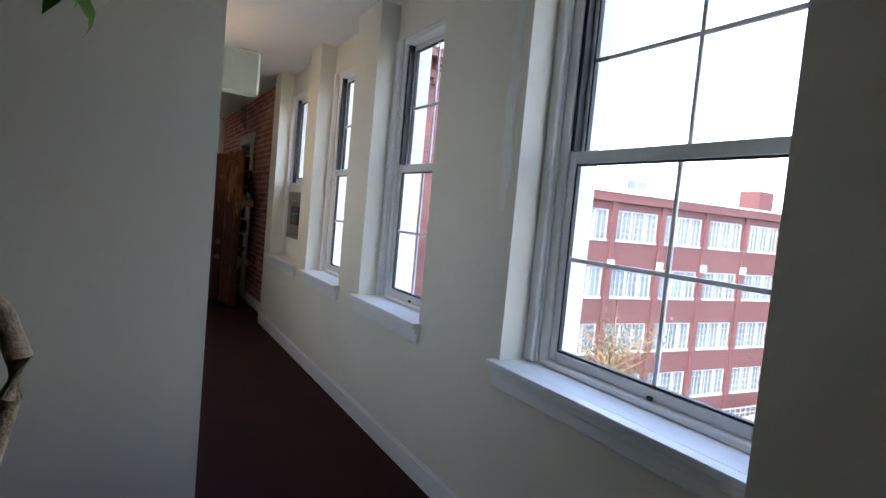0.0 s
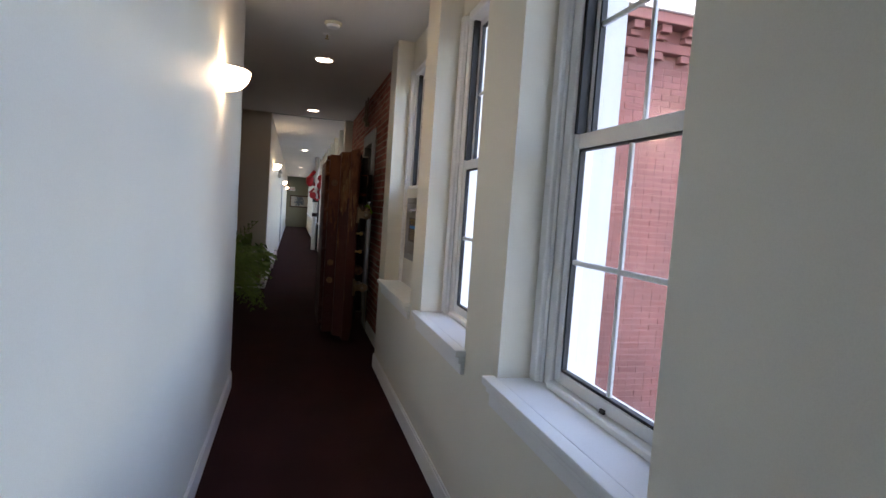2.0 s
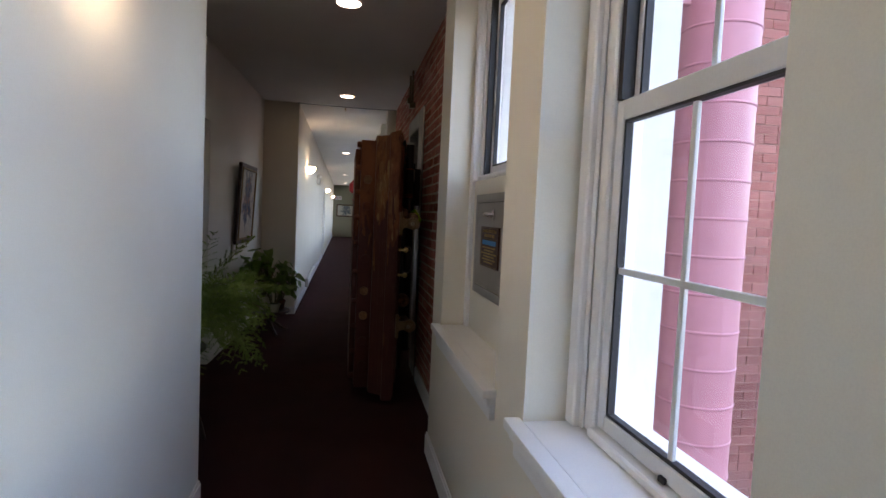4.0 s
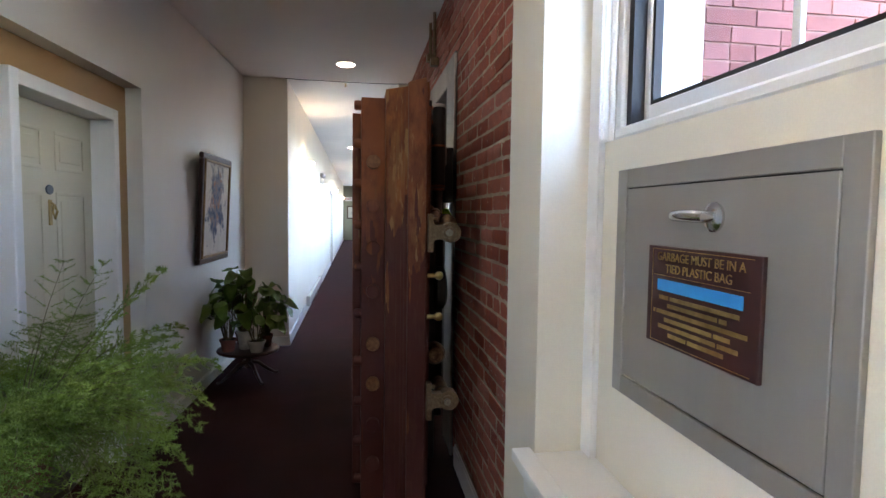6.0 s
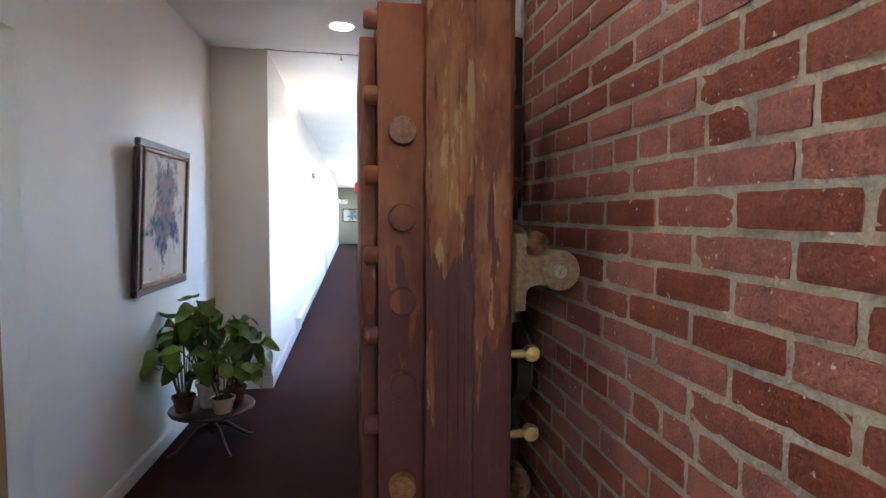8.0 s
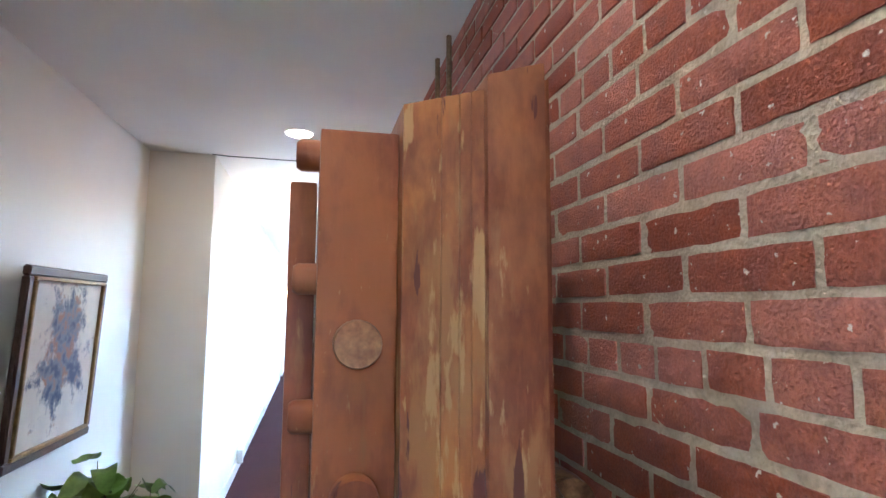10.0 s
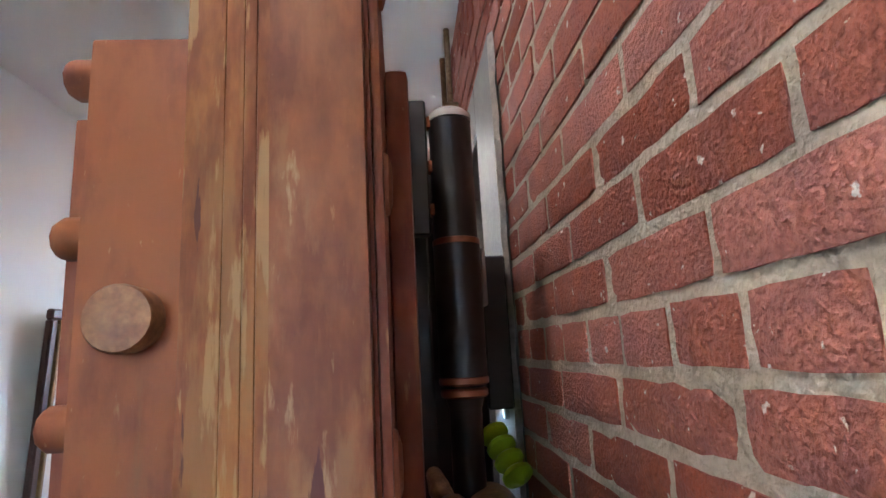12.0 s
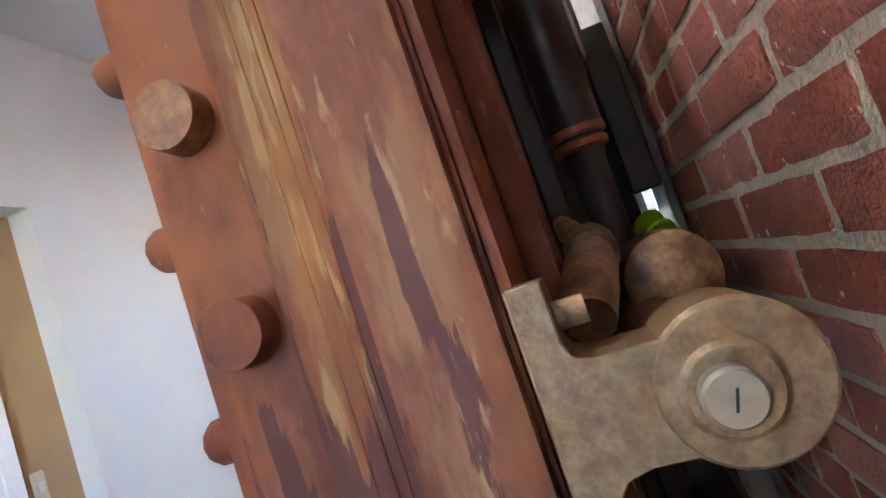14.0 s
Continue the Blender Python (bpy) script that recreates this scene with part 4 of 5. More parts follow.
def mill_window(x, z):
    w = boxes("window", MILLWHITE, mill, [(x, x + 0.10, 0.06, 0.2, z, z + TALL), (x + WIDE - 0.10, x + WIDE, 0.06, 0.2, z, z + TALL), (x + 0.1, x + WIDE - 0.1, 0.06, 0.2, z + TALL - 0.1, z + TALL), (x - 0.05, x + WIDE + 0.05, -0.06, 0.2, z - 0.10, z + 0.06)], 0, "large white factory window")
    bars = [(x + WIDE * f - 0.07, x + WIDE * f + 0.07, 0.08, 0.18, z + 0.061, z + TALL - 0.101) for f in (0.36, 0.70)]
    boxes("mullion", MILLWHITE, w, bars)
    bars = [(x + 0.1 + (WIDE - 0.2) * i / 9 - 0.018, x + 0.1 + (WIDE - 0.2) * i / 9 + 0.018, 0.10, 0.14, z + 0.061, z + TALL - 0.101) for i in range(1, 9)]
    bars += [(x + 0.1, x + WIDE - 0.1, 0.103, 0.137, z + TALL * i / 4 - 0.018, z + TALL * i / 4 + 0.018) for i in range(1, 4)]
    boxes("glazing_bars", MILLWHITE, w, bars)
    boxes("pane", PANEFAR, w, [(x + 0.05, x + WIDE - 0.05, 0.15, 0.17, z, z + TALL - 0.05)])


for c in cols:
    for t in TOPS:
        mill_window(c, t - TALL - GROUND_Z)
for t in TOPS:
    z = t - TALL - GROUND_Z
    w = boxes("window", MILLWHITE, mill, [(25.4, 26.4, -0.03, -0.001, z, z + TALL)], 0, "narrow white window")
    boxes("pane", PANEFAR, w, [(25.5, 26.3, -0.045, -0.031, z + 0.1, z + TALL - 0.1)])
boxes("penthouse", CONCRETE, mill, [(4.6, 7.4, 3, 6, ROOF, ROOF + 1.7)], 0.02, "pale rooftop plant room")
boxes("penthouse_window", PANEFAR, mill, [(5.0, 5.9, 2.97, 2.999, ROOF + 0.8, ROOF + 1.4), (6.1, 7.0, 2.97, 2.999, ROOF + 0.8, ROOF + 1.4)])
boxes("chimney", FARBRICK, mill, [(21.0, 23.0, 3, 5, ROOF, ROOF + 2.2)], 0.02)
# entrance porch with its ramp
boxes("porch_roof", ROOFING, mill, [(20.6, 26.8, -4.2, 0, 4.3, 4.55), (21.2, 26.2, -3.6, 0, 4.551, 4.75)], 0.02)
boxes("porch_beam", CONCRETE, mill, [(20.8, 26.6, -4.0, -0.01, 3.9, 4.299)], 0.02)
for x, y in ((21.0, -3.8), (23.7, -3.8), (26.4, -3.8), (26.4, -0.4)):
    boxes("porch_column", CONCRETE, mill, [(x - 0.14, x + 0.14, y - 0.14, y + 0.14, 0.9, 3.899)], 0.01)
boxes("porch_base", CONCRETE, mill, [(20.6, 26.8, -4.2, -0.01, 0, 0.9)], 0.02)
boxes("porch_door", PANEFAR, mill, [(21.6, 23.0, -0.06, -0.002, 0.9, 3.2)])
boxes("ramp", CONCRETE, mill, [(11.0, 20.59, -4.2, -2.6, 0, 0.45)], 0.02)
for y in (-4.15, -2.65):
    boxes("ramp_rail", CONCRETE, mill, [(11.0, 20.59, y - 0.03, y + 0.03, 1.3, 1.38), (11.0, 20.59, y - 0.03, y + 0.03, 0.9, 0.95)] + [(11.0 + i * 0.6, 11.05 + i * 0.6, y - 0.025, y + 0.025, 0.45, 1.3) for i in range(16)])

# small tree in the car park
TREE_SIZE = 1.45
tree = thing("young_tree", "small street tree with sparse yellow-green spring leaves", "tree", at=(17.6, 15.4, GROUND_Z))
rr = random.Random(21)
b = bmesh.new()
tube(b, [(0, 0, 0), (0.05, 0, 1.6), (0.0, 0.06, 3.2), (0.1, 0, 5.2), (0.05, 0.05, 7.6)], [0.16, 0.13, 0.11, 0.07, 0.02], 8)
tips = []
for i in range(34):
    z0 = rr.uniform(2.0, 6.6)
    a = rr.uniform(0, 6.28)
    ln = rr.uniform(1.2, 2.7) * (1 - (z0 - 2) / 8)
    pts = [Vector((0.03, 0.02, z0))]
    for k in range(4):
        a += rr.uniform(-0.35, 0.35)
        pts.append(pts[-1] + Vector((math.cos(a) * ln / 4, math.sin(a) * ln / 4, ln / 4 * rr.uniform(0.4, 1.2))))
    tube(b, pts, [0.035, 0.026, 0.02, 0.013, 0.005], 5)
    tips += pts[1:]
    for k in range(3):
        q = pts[2] + Vector((rr.uniform(-0.5, 0.5), rr.uniform(-0.5, 0.5), rr.uniform(0.1, 0.6)))
        tube(b, [pts[2], (pts[2] + q) / 2 + Vector((0, 0, 0.05)), q], [0.012, 0.009, 0.004], 4)
        tips.append(q)
part("trunk", b, BARK, tree, "", True)
b = bmesh.new()
for p in tips:
    for k in range(13):
        c = p + Vector((rr.gauss(0, 0.26), rr.gauss(0, 0.26), rr.gauss(0, 0.22)))
        q = Euler((rr.uniform(0, 6), rr.uniform(0, 6), rr.uniform(0, 6))).to_quaternion()
        s = rr.uniform(0.03, 0.065)
        b.faces.new([b.verts.new(c + q @ Vector(v)) for v in ((-s, 0, 0), (0, -s * 0.5, 0), (s, 0, 0), (0, s * 0.5, 0))])
part("crown", b, TREELEAF, tree)
tree.scale = (TREE_SIZE, TREE_SIZE, TREE_SIZE)

# ---- rubbish chute door under the short window ----
CX = FRAME_X - 0.02
cd = thing("chute_door", "brushed steel rubbish chute hatch with an engraved plaque", "chute hatch", at=(CX, 6.11, 1.36))
CY0, CY1, CZ0, CZ1, RIM = -0.325, 0.325, -0.243, 0.279, 0.042
boxes("frame", STEEL, cd, [(-0.012, 0, CY0, CY0 + RIM, CZ0, CZ1), (-0.012, 0, CY1 - RIM, CY1, CZ0, CZ1), (-0.012, 0, CY0 + RIM, CY1 - RIM, CZ1 - RIM, CZ1), (-0.012, 0, CY0 + RIM, CY1 - RIM, CZ0, CZ0 + RIM)], 0.0015)
boxes("seal", GASKET, cd, [(-0.006, -0.001, CY0 + RIM, CY1 - RIM, CZ0 + RIM, CZ1 - RIM)])
hatch = boxes("hatch", STEEL, cd, [(-0.011, -0.0061, CY0 + RIM + 0.003, CY1 - RIM - 0.003, CZ0 + RIM + 0.004, CZ1 - RIM - 0.003)], 0.0015)
boxes("hinge", CHROME, cd, [(-0.014, -0.0111, CY0 + 0.06, CY1 - 0.06, CZ0 + RIM + 0.004, CZ0 + RIM + 0.008)], 0.001)
b = bmesh.new()
tube(b, [(-0.012, -0.035, 0.172), (-0.032, -0.03, 0.173), (-0.036, 0.0, 0.174), (-0.036, 0.045, 0.174), (-0.032, 0.068, 0.173)], [0.010, 0.011, 0.012, 0.011, 0.005], 12)
lathe(b, [(0.026, 0.0), (0.026, 0.006), (0.016, 0.010)], (-0.010, -0.035, 0.172), 18, "x")
part("handle", b, CHROME, hatch, "polished lever handle", True)
pl = boxes("plaque", PLAQUE, hatch, [(-0.019, -0.0105, -0.163, 0.163, -0.085, 0.113)], 0.001, "maroon plaque with gold lettering")
TURN_W = Euler((radians(90), 0, radians(-90))).to_matrix().to_4x4()
lettering("lettering", "GARBAGE MUST BE IN A", 0.0235, BRASS, hatch, Matrix.Translation((-0.0195, 0, 0.092)) @ TURN_W)
lettering("lettering", "TIED PLASTIC BAG", 0.0235, BRASS, hatch, Matrix.Translation((-0.0195, 0, 0.069)) @ TURN_W)
boxes("border", BRASS, hatch, [(-0.0197, -0.019, -0.146, 0.146, 0.1065, 0.1078), (-0.0197, -0.019, -0.14, 0.14, 0.0545, 0.0556), (-0.0197, -0.019, -0.146, 0.146, -0.080, -0.0788), (-0.0197, -0.019, 0.1448, 0.146, -0.0787, 0.1064)])
boxes("blue_strip", BLUE, hatch, [(-0.0198, -0.019, -0.125, 0.125, 0.024, 0.047)], 0, "blue strip")
for i, w in enumerate((0.12, 0.09, 0.14, 0.10, 0.12, 0.085)):
    z = 0.011 - i * 0.0145
    cuts = sorted(random.Random(i).uniform(-w, w) for _ in range(5))
    spans = zip([-w] + cuts, cuts + [w])
    boxes("text_line", BRASS, hatch, [(-0.0197, -0.019, a + 0.0025, c - 0.0025, z - 0.004, z + 0.004) for a, c in spans if c - a > 0.01], 0, "illegible gold text line")

# ---- the flat's door in its recess ----
d1 = thing("door_1", "cream six-panel entrance door, closed, in a white casing", "door", kind="structure", at=(splay(0, 8.245), 8.245, 0))
DX = -0.155
boxes("casing", WHITE, d1, [(DX - 0.03, -0.025, 0.455, 0.515, 0, 2.12), (DX - 0.03, -0.025, -0.515, -0.455, 0, 2.12), (DX - 0.03, -0.025, -0.4549, 0.4549, 2.055, 2.12)], 0.004)
leaf = boxes("leaf", DOORPAINT, d1, [(DX - 0.045, DX, -0.453, 0.453, 0.01, 2.05)], 0.002)
for y in (-0.21, 0.21):
    for z0, z1 in ((0.22, 0.86), (0.99, 1.62), (1.73, 1.93)):
        boxes("panel", DOORPAINT, leaf, [(DX, DX + 0.006, y - 0.15, y + 0.15, z0, z0 + 0.018), (DX, DX + 0.006, y - 0.15, y + 0.15, z1 - 0.018, z1), (DX, DX + 0.006, y - 0.15, y - 0.132, z0 + 0.018, z1 - 0.018), (DX, DX + 0.006, y + 0.132, y + 0.15, z0 + 0.018, z1 - 0.018), (DX, DX + 0.005, y - 0.105, y + 0.105, z0 + 0.045, z1 - 0.045)], 0.0025)
b = bmesh.new()
lathe(b, [(0.032, 0), (0.034, -0.004), (0.030, -0.008), (0.0, -0.009)], (DX, 0, 1.63), 24, "x")
for v in b.verts:
    v.co.z = 1.63 + (v.co.z - 1.63) * 0.75
part("number_plate", b, mat("slate_blue_enamel", (0.05, 0.075, 0.11), 0.3, vary=0.05), leaf, "oval slate-blue number plate", True)
b = bmesh.new()
tube(b, [(DX + 0.008, 0, 1.565), (DX + 0.022, 0, 1.555), (DX + 0.026, -0.022, 1.52), (DX + 0.026, 0, 1.485), (DX + 0.026, 0.022, 1.52), (DX + 0.022, 0.002, 1.555)], 0.006, 8)
box(b, DX, DX + 0.008, -0.014, 0.014, 1.45, 1.58, 0.003)
part("knocker", b, BRASS, leaf, "brass door knocker", True)
b = bmesh.new()
lathe(b, [(0.03, 0), (0.03, -0.006), (0.012, -0.012), (0.012, -0.04), (0.028, -0.05), (0.026, -0.07), (0.0, -0.075)], (DX, -0.38, 0.96), 20, "x")
part("door_knob", b, BRASS, leaf, "brass door knob", True)
sw = thing("doorbell_plate", "cream plastic doorbell plate on the tan recess wall", "doorbell", at=(splay(-0.095, 8.83), 8.83, 1.36))
boxes("plate", BEIGE, sw, [(0, 0.012, -0.022, 0.022, -0.055, 0.055)], 0.003)
boxes("button", WHITE, sw, [(0.0121, 0.016, -0.008, 0.008, -0.01, 0.02)], 0.001)

# ---- framed abstract painting ----


def painting_material(name, a, b, seed, size):
    """Cream ground with a ragged cluster of strokes round the middle."""
    m = mat(name, (0.62, 0.56, 0.48), 0.75, vary=0.06, scale=9, fine=200, bump=0.25)
    n, l = m.node_tree.nodes, m.node_tree.links
    bs = n["Principled BSDF"]
    ground = bs.inputs["Base Color"].links[0].from_socket
    tc = n.new("ShaderNodeTexCoord")
    mp = n.new("ShaderNodeMapping")
    mp.inputs["Scale"].default_value = (0.0, 1.9 / size, 1.45 / size)
    mp.inputs["Location"].default_value = (0, 0, -0.08)
    l.new(tc.outputs["Object"], mp.inputs[0])
    ln = n.new("ShaderNodeVectorMath")
    ln.operation = "LENGTH"
    l.new(mp.outputs[0], ln.inputs[0])
    no = n.new("ShaderNodeTexNoise")
    no.inputs["Scale"].default_value, no.inputs["Detail"].default_value, no.inputs["Roughness"].default_value = 7 + seed, 8, 0.7
    l.new(tc.outputs["Object"], no.inputs[0])
    ad = n.new("ShaderNodeMath")
    ad.operation = "MULTIPLY_ADD"
    ad.inputs[1].default_value = 2.1
    l.new(no.outputs[0], ad.inputs[0])
    l.new(ln.outputs["Value"], ad.inputs[2])
    rng_ = n.new("ShaderNodeMapRange")
    rng_.inputs[1].default_value, rng_.inputs[2].default_value = 1.66, 1.46
    l.new(ad.outputs[0], rng_.inputs[0])
    n2 = n.new("ShaderNodeTexNoise")
    n2.inputs["Scale"].default_value, n2.inputs["Detail"].default_value = 15, 5
    l.new(tc.outputs["Object"], n2.inputs[0])
    rp = n.new("ShaderNodeValToRGB")
    e = rp.color_ramp.elements
    e[0].position, e[1].position = 0.38, 0.62
    e[0].color, e[1].color = (*a, 1), (*b, 1)
    mid = e.new(0.5)
    mid.color = (0.17, 0.18, 0.21, 1)
    l.new(n2.outputs[0], rp.inputs[0])
    mx = n.new("ShaderNodeMix")
    mx.data_type = "RGBA"
    l.new(rng_.outputs[0], mx.inputs[0])
    l.new(ground, mx.inputs[6])
    l.new(rp.outputs[0], mx.inputs[7])
    l.new(mx.outputs[2], bs.inputs["Base Color"])
    return m


def picture(name, label, m, w, h, art):
    """A picture hung by its top: dark outer moulding, gilt inner slip, canvas. Faces +x before m."""
    p = thing(name, label, "painting")
    p.matrix_world = m
    f = 0.048
    for nm, r in (("frame_rail", (-0.0, 0.035, -w / 2, w / 2, h / 2 - f, h / 2)), ("frame_rail", (-0.0, 0.035, -w / 2, w / 2, -h / 2, -h / 2 + f)), ("frame_stile", (0, 0.0349, -w / 2, -w / 2 + f, -h / 2 + f, h / 2 - f)), ("frame_stile", (0, 0.0349, w / 2 - f, w / 2, -h / 2 + f, h / 2 - f))):
        boxes(nm, DARKWOOD, p, [r], 0.008)
    g = 0.02
    y, z = w / 2 - f, h / 2 - f
    boxes("gilt_slip", GOLDWOOD, p, [(0.02, 0.045, -y, y, z - g, z), (0.02, 0.045, -y, y, -z, -z + g), (0.02, 0.045, -y, -y + g, -z + g, z - g), (0.02, 0.045, y - g, y, -z + g, z - g)], 0.004)
    boxes("canvas", art, p, [(0.005, 0.028, -y + g, y - g, -z + g, z - g)])
    return p


pm = pose(splay(0.004, 10.30) + 0.035, 10.30, 1.55, 0, 0, -math.degrees(SPLAY)) @ pose(0, 0, 0, 0, 3.0, 0)
picture("painting", "abstract blue-grey painting in a dark wooden frame", pm, 0.85, 0.92, painting_material("painting_canvas", (0.045, 0.065, 0.12), (0.30, 0.15, 0.10), 0.0, 0.8))
picture("painting", "dark landscape-format painting on the end wall", pose(1.02, END_Y - 0.002, 1.55, 0, 0, -90), 1.1, 0.72, painting_material("end_canvas", (0.10, 0.14, 0.16), (0.3, 0.3, 0.26), 2.0, 0.9))

# ---- plants ----


def blade(length, width, seed, fold=0.25):
    """A pointed leaf that arches along +x."""
    r = random.Random(seed)
    b = bmesh.new()
    rows_ = []
    for i in range(8):
        f = i / 7
        wv = width * math.sin(math.pi * min(1, f * 0.94 + 0.06)) ** 0.75 * (1 - 0.25 * f)
        x, z = length * (f - 0.18 * f * f), -length * 0.45 * f * f + 0.02 * math.sin(f * 7 + seed)
        rows_.append([b.verts.new((x, -wv, z + wv * fold)), b.verts.new((x, 0, z)), b.verts.new((x, wv, z + wv * fold))])
    for lo, hi in zip(rows_, rows_[1:]):
        for k in (0, 1):
            b.faces.new((lo[k], lo[k + 1], hi[k + 1], hi[k]))
    bmesh.ops.solidify(b, geom=b.faces[:], thickness=0.0012)
    return mesh(b, "leaf", LEAF, True)


def pot(parent, r, h, material, label=""):
    b = bmesh.new()
    lathe(b, [(r * 0.7, 0), (r * 0.74, 0.01), (r * 0.96, h * 0.82), (r * 1.06, h * 0.83), (r * 1.07, h), (r * 0.95, h), (r * 0.93, h * 0.9), (0.001, h * 0.9)], (0, 0, 0), 26)
    p = part("pot", b, material, parent, label, True)
    b = bmesh.new()
    lathe(b, [(r * 0.92, h * 0.9 + 0.001), (r * 0.6, h * 0.93), (0.001, h * 0.92)], (0, 0, 0), 20)
    part("soil", b, SOIL, parent)
    return p


def leafy(name, label, at, r, h, material, leaves, reach, tall, size, seed):
    rnd = random.Random(seed)
    t = thing(name, label, "potted plant", "pots on the little table", at=at)
    pot(t, r, h, material)
    shapes = [blade(size * k, size * k * wf, seed + i) for i, (k, wf) in enumerate(((1.0, 0.32), (0.85, 0.38), (1.2, 0.26)))]
    for i in range(leaves):
        a = rnd.uniform(0, 2 * math.pi)
        f = rnd.random() ** 0.7
        tip = Vector((math.cos(a) * reach * f, math.sin(a) * reach * f, h + tall * rnd.uniform(0.5, 1.0) * (1.05 - 0.45 * f)))
        base = Vector((math.cos(a) * r * 0.4, math.sin(a) * r * 0.4, h * 0.9))
        knee = base.lerp(tip, 0.6) + Vector((0, 0, tall * 0.14))
        b = bmesh.new()
        tube(b, [base, base.lerp(knee, 0.5) + Vector((0, 0, tall * 0.06)), knee, tip], [0.0045, 0.004, 0.0035, 0.002], 5)
        st = part("stem", b, STEMS, t)
        ob = new("leaf", rnd.choice(shapes))
        ob.parent = t
        ob.matrix_local = pose(*tip, rnd.uniform(-30, 30), rnd.uniform(-25, 45), math.degrees(a) + rnd.uniform(-45, 45))
    return t


TX, TY, TZ = 0.06, 10.36, 0.285
table = thing("plant_table", "small round dark wooden pedestal table on splayed feet", "table", at=(TX, TY, 0))
b = bmesh.new()
lathe(b, [(0.24, TZ - 0.03), (0.268, TZ - 0.026), (0.275, TZ - 0.013), (0.268, TZ - 0.002), (0.255, TZ), (0.0, TZ)], (0, 0, 0), 40)
part("tabletop", b, DARKWOOD, table, "", True)
b = bmesh.new()
lathe(b, [(0.03, 0.10), (0.042, 0.12), (0.03, 0.15), (0.022, 0.19), (0.03, 0.22), (0.05, 0.252)], (0, 0, 0), 20)
part("pedestal", b, DARKWOOD, table, "", True)
for k in range(4):
    a = radians(35 + 90 * k)
    b = bmesh.new()
    c, s = math.cos(a), math.sin(a)
    tube(b, [(c * 0.02, s * 0.02, 0.15), (c * 0.09, s * 0.09, 0.14), (c * 0.17, s * 0.17, 0.07), (c * 0.25, s * 0.25, 0.015), (c * 0.29, s * 0.29, 0.012)], [0.02, 0.018, 0.015, 0.012, 0.012], 8)
    part("leg", b, DARKWOOD, table, "", True)
leafy("potted_plant", "leafy green houseplant in a cream ceramic pot", (TX - 0.02, TY - 0.02, TZ), 0.075, 0.17, CERAMIC, 24, 0.27, 0.62, 0.21, 3)
leafy("potted_plant", "dark green houseplant in a brown clay pot", (TX - 0.15, TY - 0.11, TZ), 0.07, 0.11, TERRA, 18, 0.20, 0.52, 0.20, 5)
leafy("potted_plant", "trailing houseplant in a low glazed pot", (TX + 0.10, TY - 0.15, TZ), 0.075, 0.10, CERAMIC, 14, 0.22, 0.36, 0.16, 8)
leafy("potted_plant", "small-leaved houseplant in a dark clay pot", (TX + 0.15, TY + 0.05, TZ), 0.06, 0.11, TERRA, 16, 0.20, 0.50, 0.17, 11)
leafy("potted_plant", "broad-leaved houseplant in a clay pot", (TX - 0.08, TY + 0.16, TZ), 0.065, 0.12, TERRA, 18, 0.22, 0.66, 0.22, 14)

# asparagus fern on its stand, beside the flat's door
FX, FY = -0.04, 7.12
stand = thing("plant_stand", "slim dark wooden plant stand", "plant stand", at=(FX, FY, 0))
b = bmesh.new()
lathe(b, [(0.15, 0.60), (0.16, 0.61), (0.16, 0.63), (0.0, 0.632)], (0, 0, 0), 28)
part("top", b, DARKWOOD, stand, "", True)
for k in range(3):
    a = radians(30 + 120 * k)
    b = bmesh.new()
    tube(b, [(math.cos(a) * 0.11, math.sin(a) * 0.11, 0.60), (math.cos(a) * 0.09, math.sin(a) * 0.09, 0.3), (math.cos(a) * 0.16, math.sin(a) * 0.16, 0.0)], [0.014, 0.012, 0.014], 8)
    part("leg", b, DARKWOOD, stand, "", True)
fern = thing("asparagus_fern", "feathery light green asparagus fern spilling over its clay pot", "potted plant", at=(FX, FY, 0.632))
pot(fern, 0.12, 0.20, TERRA)
rf = random.Random(6)
fb, sb = bmesh.new(), bmesh.new()
for i in range(250):
    a = rf.uniform(0, 2 * math.pi)
    ln = rf.uniform(0.28, 0.62)
    lift = rf.uniform(-0.35, 0.75)
    if i < 4:
        a, ln, lift = radians((40, 75, 20, 100)[i]), 0.62, 1.25
    if FX + math.cos(a) * ln * 0.6 < -0.28:
        ln *= 0.5
    p = Vector((math.cos(a) * 0.05, math.sin(a) * 0.05, 0.19))
    d = Vector((math.cos(a), math.sin(a), lift + 0.5)).normalized()
    pts = [p.copy()]
    for k in range(12):
        p = p + d * ln / 12
        d = (d + Vector((0, 0, -0.13 + lift * 0.07)) + Vector((rf.uniform(-0.05, 0.05), rf.uniform(-0.05, 0.05), 0))).normalized()
        pts.append(p.copy())
    tube(sb, pts, [0.0026 - 0.00016 * k for k in range(13)], 4)
    side = d.cross(Vector((0, 0, 1))).normalized()
    for k in range(2, 13):
        spread = 0.10 * math.sin(math.pi * (k / 13) ** 0.8) + 0.015
        for sgn in (-1, 1):
            dirn = (side * sgn + (pts[k] - pts[k - 1]).normalized() * 0.7 + Vector((0, 0, rf.uniform(-0.3, 0.3)))).normalized()
            for j in range(10):
                q = pts[k] + dirn * spread * (j + 1) / 10
                for _ in range(4):
                    v = Vector((rf.gauss(0, 1), rf.gauss(0, 1), rf.gauss(0, 1))).normalized()
                    w = v.cross(dirn).normalized() * 0.0017
                    fb.faces.new([fb.verts.new(q - w), fb.verts.new(q + w), fb.verts.new(q + v * rf.uniform(0.009, 0.017))])
part("stem", sb, STEMS, fern)["kind"] = "stuff"
part("foliage", fb, FERN, fern)["kind"] = "stuff"

